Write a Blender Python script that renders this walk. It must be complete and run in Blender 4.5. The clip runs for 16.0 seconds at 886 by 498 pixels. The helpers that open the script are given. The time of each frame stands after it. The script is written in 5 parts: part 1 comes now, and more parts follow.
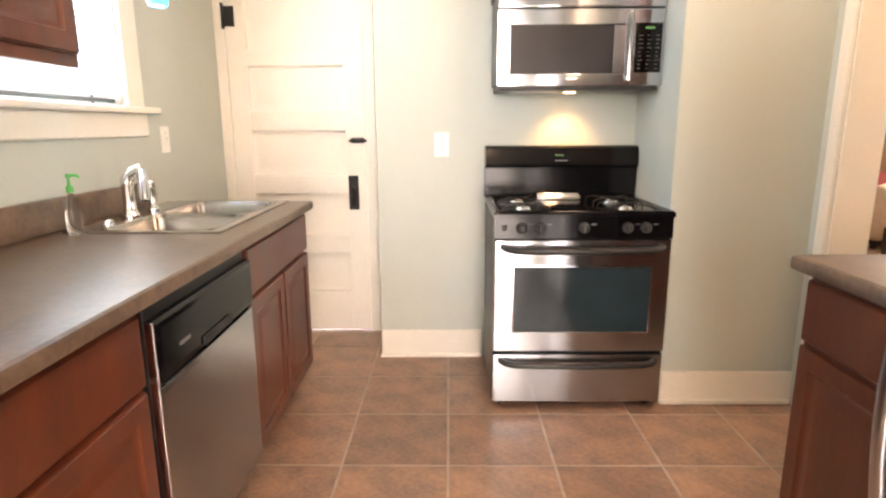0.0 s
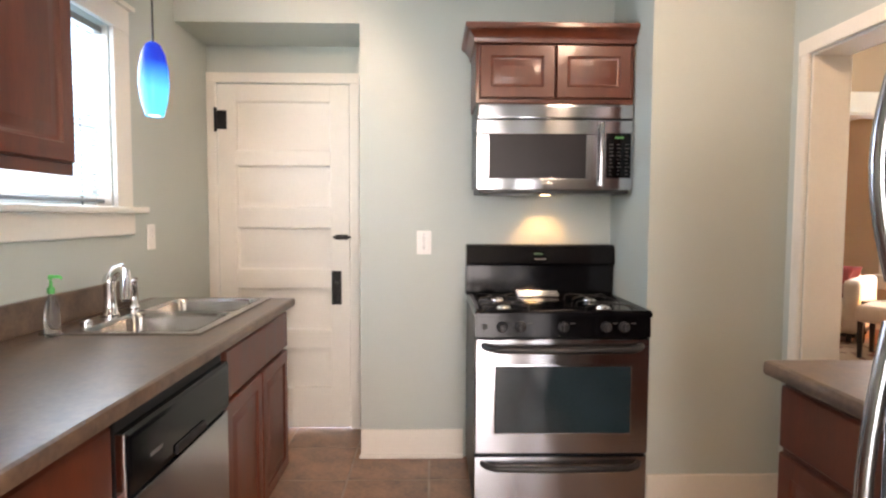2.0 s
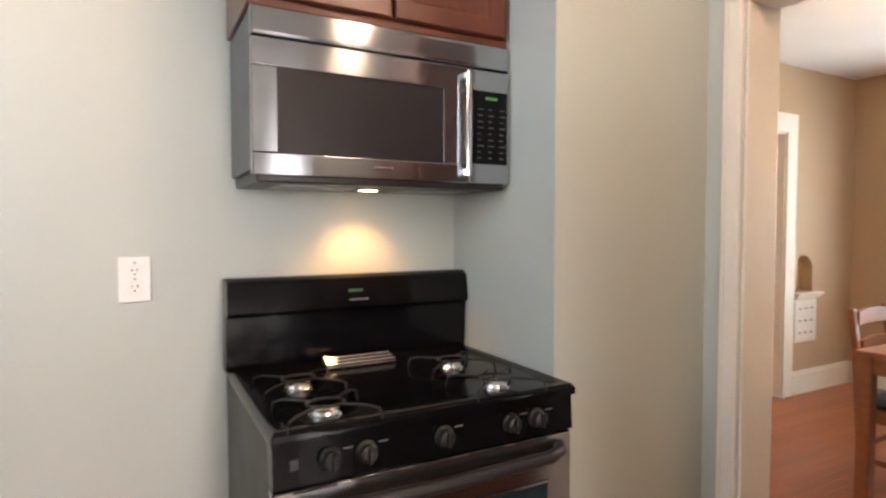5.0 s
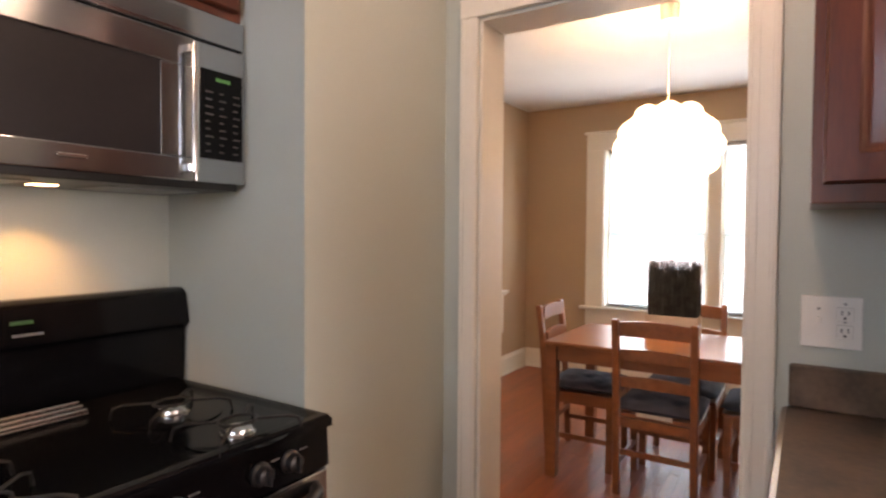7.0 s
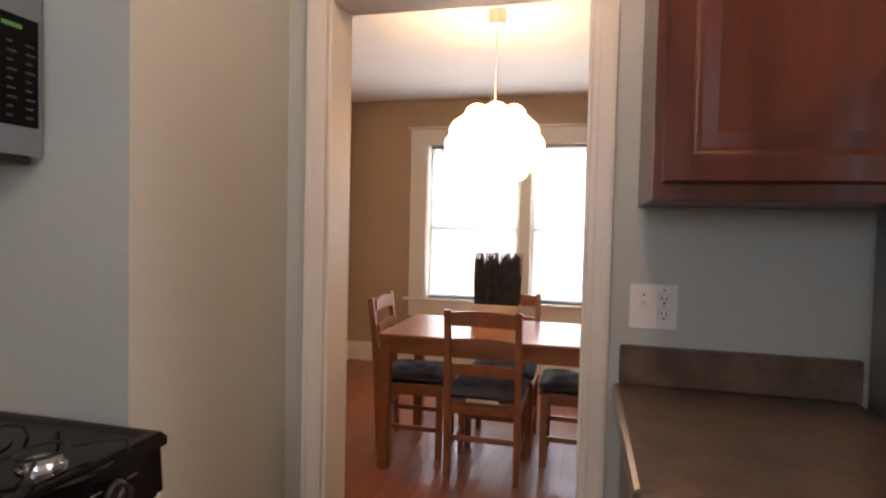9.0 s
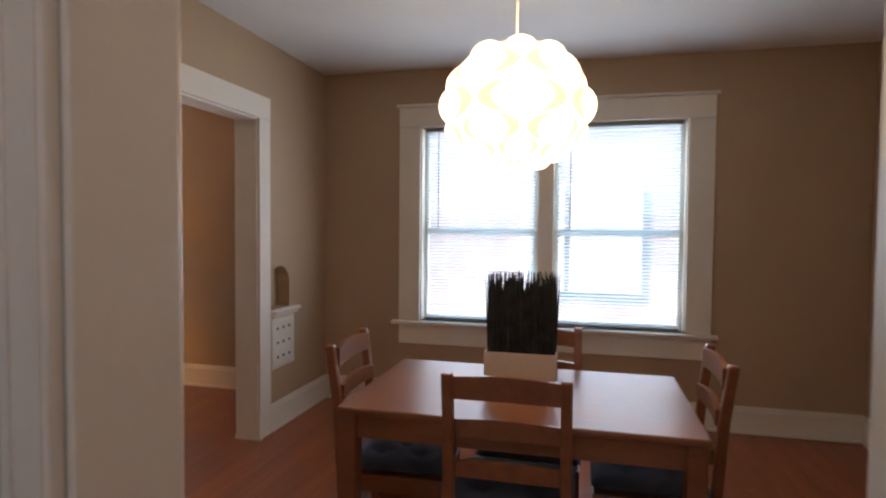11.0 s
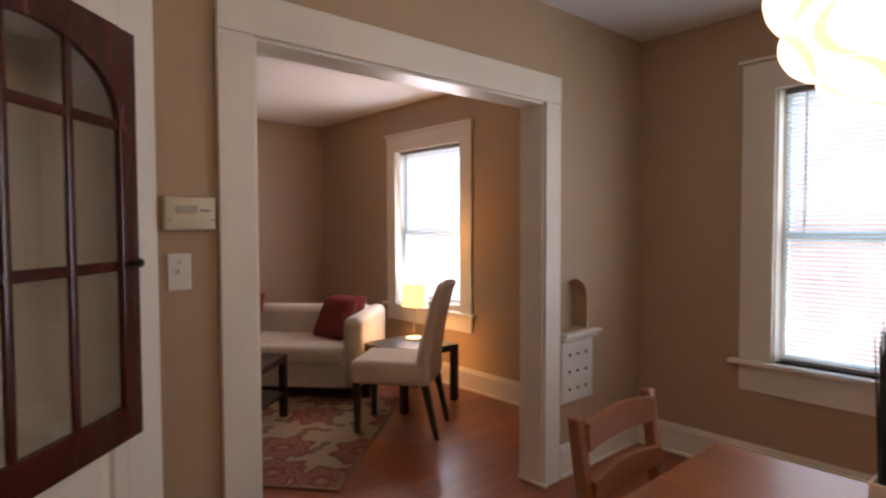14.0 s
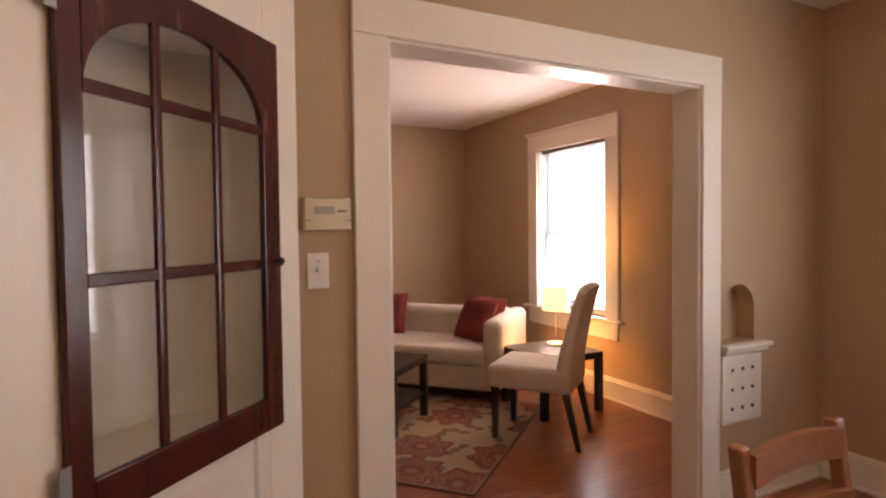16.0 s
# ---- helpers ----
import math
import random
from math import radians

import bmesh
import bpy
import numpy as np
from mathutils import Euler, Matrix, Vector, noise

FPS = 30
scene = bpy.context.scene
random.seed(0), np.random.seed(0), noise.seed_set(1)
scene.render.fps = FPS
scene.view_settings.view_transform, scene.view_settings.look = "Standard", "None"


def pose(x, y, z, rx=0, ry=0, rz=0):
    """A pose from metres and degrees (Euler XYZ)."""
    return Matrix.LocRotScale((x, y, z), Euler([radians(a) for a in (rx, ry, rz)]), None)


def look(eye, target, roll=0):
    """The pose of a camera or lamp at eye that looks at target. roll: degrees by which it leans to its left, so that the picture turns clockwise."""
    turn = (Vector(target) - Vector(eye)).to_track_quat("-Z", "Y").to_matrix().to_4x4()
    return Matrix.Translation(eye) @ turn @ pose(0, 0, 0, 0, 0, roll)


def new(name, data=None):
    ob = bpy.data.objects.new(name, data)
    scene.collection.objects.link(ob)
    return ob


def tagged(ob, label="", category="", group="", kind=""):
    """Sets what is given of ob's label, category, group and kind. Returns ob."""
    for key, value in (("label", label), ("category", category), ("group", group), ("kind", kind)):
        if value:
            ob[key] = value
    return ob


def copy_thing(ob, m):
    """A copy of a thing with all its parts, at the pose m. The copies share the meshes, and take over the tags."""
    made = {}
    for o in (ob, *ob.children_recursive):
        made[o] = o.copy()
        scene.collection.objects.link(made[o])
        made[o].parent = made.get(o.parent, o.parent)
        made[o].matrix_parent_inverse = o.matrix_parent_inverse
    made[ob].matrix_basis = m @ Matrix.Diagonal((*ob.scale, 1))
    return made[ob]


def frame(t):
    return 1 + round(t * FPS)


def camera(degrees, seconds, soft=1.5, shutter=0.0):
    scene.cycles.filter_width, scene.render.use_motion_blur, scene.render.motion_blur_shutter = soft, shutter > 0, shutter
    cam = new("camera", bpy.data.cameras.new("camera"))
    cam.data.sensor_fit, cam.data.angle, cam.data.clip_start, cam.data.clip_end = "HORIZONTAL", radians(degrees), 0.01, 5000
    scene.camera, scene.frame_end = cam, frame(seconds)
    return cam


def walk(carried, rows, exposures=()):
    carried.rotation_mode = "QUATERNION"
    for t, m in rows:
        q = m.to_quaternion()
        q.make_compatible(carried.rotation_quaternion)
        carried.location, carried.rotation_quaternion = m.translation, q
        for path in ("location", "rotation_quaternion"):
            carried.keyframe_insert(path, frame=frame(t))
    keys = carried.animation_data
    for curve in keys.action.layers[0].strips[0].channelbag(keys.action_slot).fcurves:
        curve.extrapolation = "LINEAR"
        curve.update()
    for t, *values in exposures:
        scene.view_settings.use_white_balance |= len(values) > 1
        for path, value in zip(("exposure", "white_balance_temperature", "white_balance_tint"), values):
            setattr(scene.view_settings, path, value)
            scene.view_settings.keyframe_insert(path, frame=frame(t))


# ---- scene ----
cam = camera(75.7, 16.0, soft=2.3, shutter=0.4)
PATH = [
    (0, (0.013, 0.389, 1.258), (-0.008, 2.344, 0.839), -0.23),
    (0.5, (0.012, 0.369, 1.271), (-0.000, 2.337, 0.917), -0.09),
    (1, (0.006, 0.355, 1.285), (0.011, 2.337, 1.023), 0.01),
    (1.5, (0.003, 0.341, 1.303), (0.028, 2.333, 1.123), 0.06),
    (2, (0.022, 0.361, 1.312), (0.059, 2.357, 1.195), 0.23),
    (2.5, (0.013, 0.516, 1.294), (0.090, 2.513, 1.225), 0.44),
    (3, (0.003, 0.727, 1.302), (0.153, 2.720, 1.243), 0.75),
    (3.2, (-0.020, 0.820, 1.293), (0.184, 2.809, 1.247), 0.77),
    (5.3, (-0.020, 1.724, 1.312), (1.063, 3.403, 1.236), 0.06),
    (5.5, (-0.005, 1.762, 1.312), (1.166, 3.382, 1.244), 0.18),
    (6, (-0.001, 1.829, 1.310), (1.388, 3.268, 1.261), 0.67),
    (6.5, (0.004, 1.833, 1.318), (1.554, 3.096, 1.265), 0.60),
    (7, (0.019, 1.855, 1.320), (1.704, 2.932, 1.263), 0.41),
    (7.5, (0.021, 1.872, 1.320), (1.809, 2.765, 1.257), 0.27),
    (8, (0.013, 1.892, 1.318), (1.875, 2.619, 1.250), 0.12),
    (8.5, (0.018, 1.924, 1.315), (1.928, 2.512, 1.240), 0.58),
    (9, (0.034, 1.983, 1.312), (1.974, 2.463, 1.239), 1.32),
    (9.2, (0.169, 1.988, 1.284), (2.111, 2.465, 1.225), 1.19),
    (11.3, (1.277, 2.252, 1.353), (3.213, 2.745, 1.271), 0.26),
    (11.5, (1.379, 2.245, 1.326), (3.301, 2.796, 1.265), 0.45),
    (12, (1.623, 2.346, 1.339), (3.509, 3.007, 1.279), 0.81),
    (12.5, (1.758, 2.414, 1.348), (3.577, 3.242, 1.284), 0.73),
    (13, (1.866, 2.395, 1.384), (3.552, 3.467, 1.302), 0.39),
    (13.5, (1.931, 2.358, 1.376), (3.437, 3.671, 1.292), 0.20),
    (14, (1.952, 2.336, 1.373), (3.272, 3.837, 1.296), -0.17),
    (14.5, (1.972, 2.330, 1.377), (3.118, 3.967, 1.305), -0.35),
    (15, (1.983, 2.337, 1.369), (3.001, 4.057, 1.309), -0.65),
    (15.5, (1.997, 2.347, 1.374), (2.937, 4.111, 1.308), -0.75),
    (16, (2.038, 2.390, 1.360), (2.940, 4.174, 1.296), -0.63),
]
EXPOSURES = [(0.0, 4.15, 8800, 31), (0.5, 4.12, 8500, 30), (1.0, 3.94, 8150, 30), (2.0, 3.57, 7850, 30), (3.2, 3.43, 7900, 31), (5.5, 3.66, 8100, 33), (6.0, 3.7, 8350, 36), (6.5, 3.48, 8600, 39), (7.5, 2.9, 8800, 41), (8.5, 2.78, 8950, 43), (9.2, 2.84, 8850, 43), (11.4, 1.74, 7000, 34), (12.0, 1.56, 6850, 32), (12.5, 1.38, 6680, 30), (13.0, 1.3, 6600, 29), (13.5, 1.55, 6950, 34), (14.0, 1.93, 7850, 41), (15.0, 2.4, 9500, 51), (16.0, 2.46, 9150, 49)]
walk(cam, [(t, look(eye, target, roll)) for t, eye, target, roll in PATH], EXPOSURES)

# ---- light ----
world = bpy.data.worlds.new("sky")
scene.world = world
world.use_nodes = True
wn = world.node_tree.nodes
sky = wn.new("ShaderNodeTexSky")
sky.sky_type = "NISHITA"
sky.sun_disc = False
sky.sun_elevation, sky.sun_rotation = radians(53), radians(333)
world.node_tree.links.new(sky.outputs[0], wn["Background"].inputs[0])
wn["Background"].inputs[1].default_value = 0.12


def lamp(name, kind, energy, color, m, size=0.1, size_y=None, **more):
    data = bpy.data.lights.new(name, kind)
    data.energy, data.color = energy, color
    if kind == "AREA":
        data.size = size
        if size_y:
            data.shape, data.size_y = "RECTANGLE", size_y
    elif kind == "SUN":
        data.angle = size
    else:
        data.shadow_soft_size = size
    if kind == "SPOT":
        data.spot_size, data.spot_blend = more["cone"], more.get("blend", 0.7)
    ob = new(name, data)
    ob.matrix_basis = m
    return ob


DAY = (0.72, 0.87, 1.0)
WARM = (1.0, 0.72, 0.42)
SOFT = (1.0, 0.83, 0.62)
# hazy day: one wide sun
lamp("sun", "SUN", 4.5, (1.0, 0.95, 0.88), look((0, 0, 9), (3.0, -6.0, 0)), radians(12))
# daylight entering at the windows
lamp("daylight_kitchen_room", "AREA", 1.5, (0.60, 0.83, 1.0), look((-1.328, 2.33, 1.72), (0.5, 2.0, 1.58)), 0.88, 0.70)
lamp("daylight_kitchen", "AREA", 1.8, (0.42, 0.74, 1.0), look((-1.47, 2.33, 1.72), (0.5, 2.0, 1.58)), 0.90, 0.72)
lamp("daylight_dining", "AREA", 8.8, (0.54, 0.87, 1.0), look((5.43, 2.51, 1.36), (3.0, 2.51, 1.2)), 1.80, 1.40)
lamp("daylight_dining_room", "AREA", 2.3, DAY, look((5.285, 2.51, 1.36), (3.0, 2.51, 1.2)), 1.80, 1.40)
lamp("daylight_living", "AREA", 5.0, (0.64, 0.88, 1.0), look((5.43, 6.31, 1.36), (3.0, 6.31, 1.2)), 0.88, 1.40)
lamp("daylight_living_room", "AREA", 4.6, (0.85, 0.93, 1.0), look((5.285, 6.31, 1.36), (3.0, 6.31, 1.2)), 0.88, 1.40)
# added light from an unseen opening behind the camera, sized for the steel's reflections
lamp("assumed_daylight_south", "AREA", 1.8, (0.66, 0.86, 1.0), look((0.375, -1.76, 1.08), (0.375, 1.0, 1.05)), 0.91, 1.94)
# ceiling fixtures of the kitchen
lamp("kitchen_bulb", "SPOT", 2.2, SOFT, look((0.88, 2.02, 2.42), (1.02, 2.32, 0)), 0.07, cone=radians(168), blend=0.3)
lamp("entry_bulb", "SPOT", 1.5, SOFT, look((-0.35, 2.62, 2.40), (-0.95, 3.75, 1.45)), 0.05, cone=radians(110))
lamp("kitchen_bulb", "SPOT", 4.6, SOFT, look((0.35, 0.30, 2.42), (0.40, 0.60, 0)), 0.07, cone=radians(168), blend=0.3)
# lamp under the microwave
lamp("hood_bulb", "SPOT", 0.6, (1.0, 0.60, 0.22), look((0.60, 3.27, 1.402), (0.60, 3.36, 0.9)), 0.03, cone=radians(105))
# bulbs in the shades
lamp("dining_bulb", "POINT", 5.6, WARM, pose(3.20, 2.487, 1.88), 0.06)
lamp("table_lamp_bulb", "POINT", 4.3, (1.0, 0.62, 0.26), pose(4.86, 6.00, 0.82), 0.05)
lamp("pendant_bulb", "POINT", 0.1, (0.5, 0.85, 1.0), pose(-1.0, 2.50, 1.66), 0.03)

# ---- materials ----
def shade_nodes(name):
    m = bpy.data.materials.new(name)
    m.use_nodes = True
    nt = m.node_tree
    return m, nt, nt.nodes["Principled BSDF"]


def material(name, color, rough=0.5, metal=0.0, vary=0.12, scale=6.0, bump=0.05, grain=80.0, stretch=(1, 1, 1), second=None, coat=0.0, island=0.0, objrand=0.0):
    """Principled surface with broad tone drift, fine grain and relief, at real-world size."""
    m, nt, b = shade_nodes(name)
    n, link = nt.nodes, nt.links.new
    co = n.new("ShaderNodeTexCoord")
    mp = n.new("ShaderNodeMapping")
    mp.inputs["Scale"].default_value = stretch
    link(co.outputs["Object"], mp.inputs["Vector"])
    big, fine = n.new("ShaderNodeTexNoise"), n.new("ShaderNodeTexNoise")
    for t, s, d in ((big, scale, 4.0), (fine, grain, 3.0)):
        t.inputs["Scale"].default_value, t.inputs["Detail"].default_value = s, d
        link(mp.outputs[0], t.inputs["Vector"])
    add = n.new("ShaderNodeMath")
    add.operation = "MULTIPLY_ADD"
    link(fine.outputs["Fac"], add.inputs[0])
    add.inputs[1].default_value = 0.45
    link(big.outputs["Fac"], add.inputs[2])
    tone, blend = n.new("ShaderNodeMapRange"), n.new("ShaderNodeMix")
    tone.interpolation_type = "SMOOTHSTEP"
    tone.inputs["From Min"].default_value, tone.inputs["From Max"].default_value = 0.34, 1.10
    blend.data_type = "RGBA"
    c = Vector(color)
    d = Vector(second) if second else c * (1 - 2.2 * vary)
    blend.inputs[6].default_value = (*d, 1)
    blend.inputs[7].default_value = (*(c * (1 + 0.6 * vary)), 1)
    link(add.outputs[0], tone.inputs["Value"])
    link(tone.outputs[0], blend.inputs[0])
    out = blend.outputs[2]
    if island or objrand:
        hue = n.new("ShaderNodeHueSaturation")
        src = n.new("ShaderNodeNewGeometry").outputs["Random Per Island"] if island else n.new("ShaderNodeObjectInfo").outputs["Random"]
        mr = n.new("ShaderNodeMapRange")
        k = island or objrand
        mr.inputs["To Min"].default_value, mr.inputs["To Max"].default_value = 1 - k, 1 + k
        link(src, mr.inputs["Value"])
        link(mr.outputs[0], hue.inputs["Value"])
        link(out, hue.inputs["Color"])
        out = hue.outputs[0]
    link(out, b.inputs["Base Color"])
    rr = n.new("ShaderNodeMapRange")
    rr.inputs["To Min"].default_value, rr.inputs["To Max"].default_value = max(0.02, rough - 0.08), min(1, rough + 0.08)
    link(big.outputs["Fac"], rr.inputs["Value"])
    link(rr.outputs[0], b.inputs["Roughness"])
    b.inputs["Metallic"].default_value = metal
    b.inputs["Coat Weight"].default_value = coat
    b.inputs["Coat Roughness"].default_value = 0.12
    if bump:
        bp = n.new("ShaderNodeBump")
        bp.inputs["Strength"].default_value, bp.inputs["Distance"].default_value = bump, 0.004
        link(fine.outputs["Fac"], bp.inputs["Height"])
        link(bp.outputs[0], b.inputs["Normal"])
    return m


def glow(name, color, strength, base=(0.8, 0.8, 0.8), rough=0.4):
    m, nt, b = shade_nodes(name)
    b.inputs["Base Color"].default_value = (*base, 1)
    b.inputs["Roughness"].default_value = rough
    b.inputs["Emission Color"].default_value = (*color, 1)
    b.inputs["Emission Strength"].default_value = strength
    return m


def glass(name, color=(1, 1, 1), rough=0.0, mix=0.0):
    m, nt, b = shade_nodes(name)
    b.inputs["Base Color"].default_value = (*color, 1)
    b.inputs["Transmission Weight"].default_value = 1
    b.inputs["Roughness"].default_value = rough
    b.inputs["IOR"].default_value = 1.45
    return m


def thin_glass(name, gloss=0.5, tint=(1, 1, 1)):
    """Clear pane with a mirror image that grows at flat angles."""
    m, nt, b = shade_nodes(name)
    n, link = nt.nodes, nt.links.new
    n.remove(b)
    clear, shine, mixer, lw = n.new("ShaderNodeBsdfTransparent"), n.new("ShaderNodeBsdfGlossy"), n.new("ShaderNodeMixShader"), n.new("ShaderNodeLayerWeight")
    clear.inputs[0].default_value = (*tint, 1)
    shine.inputs["Roughness"].default_value = 0.03
    lw.inputs["Blend"].default_value = 0.5
    p = n.new("ShaderNodeMath")
    p.operation = "POWER"
    p.inputs[1].default_value = 3.0
    q = n.new("ShaderNodeMath")
    q.operation = "MULTIPLY_ADD"
    q.inputs[1].default_value, q.inputs[2].default_value = gloss, 0.05
    link(lw.outputs["Facing"], p.inputs[0])
    link(p.outputs[0], q.inputs[0])
    link(q.outputs[0], mixer.inputs[0])
    link(clear.outputs[0], mixer.inputs[1])
    link(shine.outputs[0], mixer.inputs[2])
    link(mixer.outputs[0], n["Material Output"].inputs[0])
    return m


SAGE = material("sage_wall_paint", (0.480, 0.525, 0.478), 0.55, vary=0.03, scale=1.5, bump=0.06, grain=220)
TAN = material("tan_wall_paint", (0.480, 0.338, 0.218), 0.55, vary=0.03, scale=1.5, bump=0.06, grain=220)
CEIL = material("ceiling_paint", (0.78, 0.77, 0.75), 0.8, vary=0.03, scale=2, bump=0.12, grain=150)
TRIM = material("cream_gloss_paint", (0.80, 0.755, 0.67), 0.36, vary=0.03, scale=3, bump=0.004, grain=60)
WHITE = material("white_plastic", (0.80, 0.78, 0.74), 0.35, vary=0.02, bump=0)
BEIGE = material("aged_plastic", (0.68, 0.60, 0.44), 0.4, vary=0.03, bump=0)
GROUT = material("grout", (0.46, 0.37, 0.30), 0.9, vary=0.15, scale=8, bump=0.3, grain=300)
TILE = material("slate_look_tile", (0.37, 0.200, 0.125), 0.34, vary=0.2, scale=6.5, bump=0.10, grain=50, second=(0.135, 0.096, 0.078), objrand=0.14)
OAK = material("red_oak_floor", (0.35, 0.098, 0.036), 0.36, vary=0.15, scale=2.5, bump=0.008, grain=30, stretch=(0.6, 8, 8), second=(0.20, 0.051, 0.019), coat=0.2, island=0.14)
OAKPIECE = material("red_oak_strip", (0.35, 0.098, 0.036), 0.36, vary=0.15, scale=2.5, bump=0.008, grain=30, stretch=(0.6, 8, 8), second=(0.20, 0.051, 0.019), coat=0.2, objrand=0.14)
CHERRY = material("cherry_cabinet", (0.135, 0.028, 0.011), 0.35, vary=0.15, scale=3, bump=0.008, grain=40, stretch=(5, 5, 0.7), second=(0.066, 0.014, 0.006), coat=0.3)
DARKWOOD = material("mahogany_frame", (0.078, 0.012, 0.007), 0.24, vary=0.2, scale=4, bump=0.04, grain=45, stretch=(5, 5, 0.8), coat=0.0)
LAMINATE = material("brown_laminate", (0.185, 0.121, 0.083), 0.33, vary=0.06, scale=11, bump=0, grain=70, second=(0.062, 0.041, 0.031))
STEEL = material("brushed_steel", (0.43, 0.45, 0.475), 0.18, 1.0, vary=0.012, scale=1.5, bump=0, grain=6, stretch=(0.5, 0.5, 4))


def brush(m, amount):
    """Side-to-side brushing: highlights drawn out up and down."""
    nt = m.node_tree
    b, t = nt.nodes["Principled BSDF"], nt.nodes.new("ShaderNodeTangent")
    t.direction_type, t.axis = "RADIAL", "Z"
    nt.links.new(t.outputs[0], b.inputs["Tangent"])
    b.inputs["Anisotropic"].default_value, b.inputs["Anisotropic Rotation"].default_value = amount, 0.25


brush(STEEL, 0.95)
SINK = material("sink_steel", (0.50, 0.48, 0.46), 0.20, 1.0, vary=0.08, scale=6, bump=0.02, grain=150)
CHROME = material("chrome", (0.80, 0.80, 0.80), 0.08, 1.0, vary=0.02, bump=0)
ALUMINIUM = material("cast_aluminium", (0.74, 0.73, 0.71), 0.26, 1.0, vary=0.06, scale=30, bump=0.02)
BLACK = material("black_enamel", (0.004, 0.004, 0.005), 0.13, vary=0.2, scale=5, bump=0)
BLACK.node_tree.nodes["Principled BSDF"].inputs["Specular IOR Level"].default_value = 0.20
MATT = material("black_plastic", (0.010, 0.010, 0.011), 0.4, vary=0.2, bump=0.03)
IRON = material("cast_iron", (0.015, 0.014, 0.013), 0.55, 0.3, vary=0.3, bump=0.2)
OVENGLASS = material("oven_glass", (0.014, 0.028, 0.034), 0.12, vary=0.1, bump=0, coat=0.3)
MWGLASS = material("microwave_glass", (0.022, 0.019, 0.021), 0.34, vary=0.1, bump=0, coat=0.0)
MWGLASS.node_tree.nodes["Principled BSDF"].inputs["Specular IOR Level"].default_value = 0.25
PINE = material("stained_pine", (0.30, 0.105, 0.040), 0.36, vary=0.12, scale=4, bump=0.006, grain=35, stretch=(6, 1.2, 6), second=(0.20, 0.070, 0.027), coat=0.15)
CUSHION = material("slate_cotton", (0.095, 0.102, 0.132), 0.9, vary=0.2, scale=14, bump=0.4, grain=500)
CREAM = material("cream_cotton", (0.66, 0.57, 0.46), 0.9, vary=0.06, scale=6, bump=0.25, grain=400)
REDCLOTH = material("red_cotton", (0.22, 0.025, 0.020), 0.85, vary=0.15, scale=10, bump=0.3, grain=400)
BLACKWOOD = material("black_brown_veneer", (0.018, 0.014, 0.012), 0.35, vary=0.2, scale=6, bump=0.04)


def blind_slats():
    """Thin white vinyl that lets part of the daylight through."""
    m, nt, b = shade_nodes("white_blind")
    n, link = nt.nodes, nt.links.new
    b.inputs["Base Color"].default_value, b.inputs["Roughness"].default_value = (0.76, 0.79, 0.82, 1), 0.45
    t, mixer = n.new("ShaderNodeBsdfTranslucent"), n.new("ShaderNodeMixShader")
    t.inputs[0].default_value = (0.50, 0.80, 0.95, 1)
    mixer.inputs[0].default_value = 0.42
    link(b.outputs[0], mixer.inputs[1])
    link(t.outputs[0], mixer.inputs[2])
    link(mixer.outputs[0], n["Material Output"].inputs[0])
    return m


BLIND = blind_slats()
CASE = material("dark_grey_case", (0.11, 0.11, 0.115), 0.4, 0.5, vary=0.1)
SHEATH = material("grey_steel", (0.30, 0.30, 0.30), 0.4, 0.8, vary=0.1)
RUSH = material("dried_rush", (0.042, 0.047, 0.046), 0.8, vary=0.35, scale=20, bump=0.1, island=0.45)
CARD = material("pale_box_card", (0.66, 0.55, 0.43), 0.6, vary=0.04, bump=0.03)
BINDING = material("tan_cotton_tape", (0.26, 0.17, 0.11), 0.9, vary=0.1, bump=0.2, grain=300)
LEAF = material("leaf_green", (0.05, 0.13, 0.03), 0.5, vary=0.3, island=0.3)
BRICK = material("brick_far", (0.47, 0.40, 0.385), 0.9, vary=0.2, scale=2, bump=0.2, island=0.2)
SIDING = material("pale_siding", (0.72, 0.74, 0.76), 0.8, vary=0.05, scale=1)
GRASS = material("lawn", (0.08, 0.13, 0.04), 0.9, vary=0.3, scale=3, bump=0.5)
PANE = thin_glass("window_pane", 0.4)
CABGLASS = thin_glass("cabinet_pane", 0.7, (0.95, 0.955, 0.95))
GLOBE = glow("lit_shade", (1.0, 0.86, 0.58), 0.75, (0.85, 0.8, 0.6))
GLOBE_RIM = glow("lit_petal_edge", (1.0, 0.82, 0.44), 0.38, (0.85, 0.72, 0.4))
LAMPSHADE = glow("lit_table_shade", (1.0, 0.68, 0.27), 0.48, (0.8, 0.7, 0.4))
GREEN = glow("green_digits", (0.15, 1.0, 0.25), 0.016, (0.02, 0.05, 0.02))
STOVE_GREEN = glow("dim_green_digits", (0.15, 1.0, 0.25), 0.005, (0.02, 0.05, 0.02))
LENS = glow("hood_lens", (1.0, 0.72, 0.35), 2.0)
DOME = glow("frosted_dome", (1.0, 0.85, 0.65), 3.0)
HAZE_WEST = glow("blue_sky_haze", (0.26, 0.60, 1.0), 0.28, (0.5, 0.5, 0.5), 0.9)
HAZE = glow("bright_sky_haze", (0.86, 0.95, 1.0), 0.9, (0.5, 0.5, 0.5), 0.9)
PRINT = material("grey_print", (0.11, 0.11, 0.11), 0.6, vary=0.05, bump=0)
KEYPRINT = material("faint_key_print", (0.035, 0.035, 0.035), 0.6, vary=0.05, bump=0)
CLEAR = glass("soap_bottle_clear", (0.95, 0.98, 0.95))
SOAPGREEN = material("green_plastic", (0.05, 0.42, 0.10), 0.35, vary=0.05, bump=0)


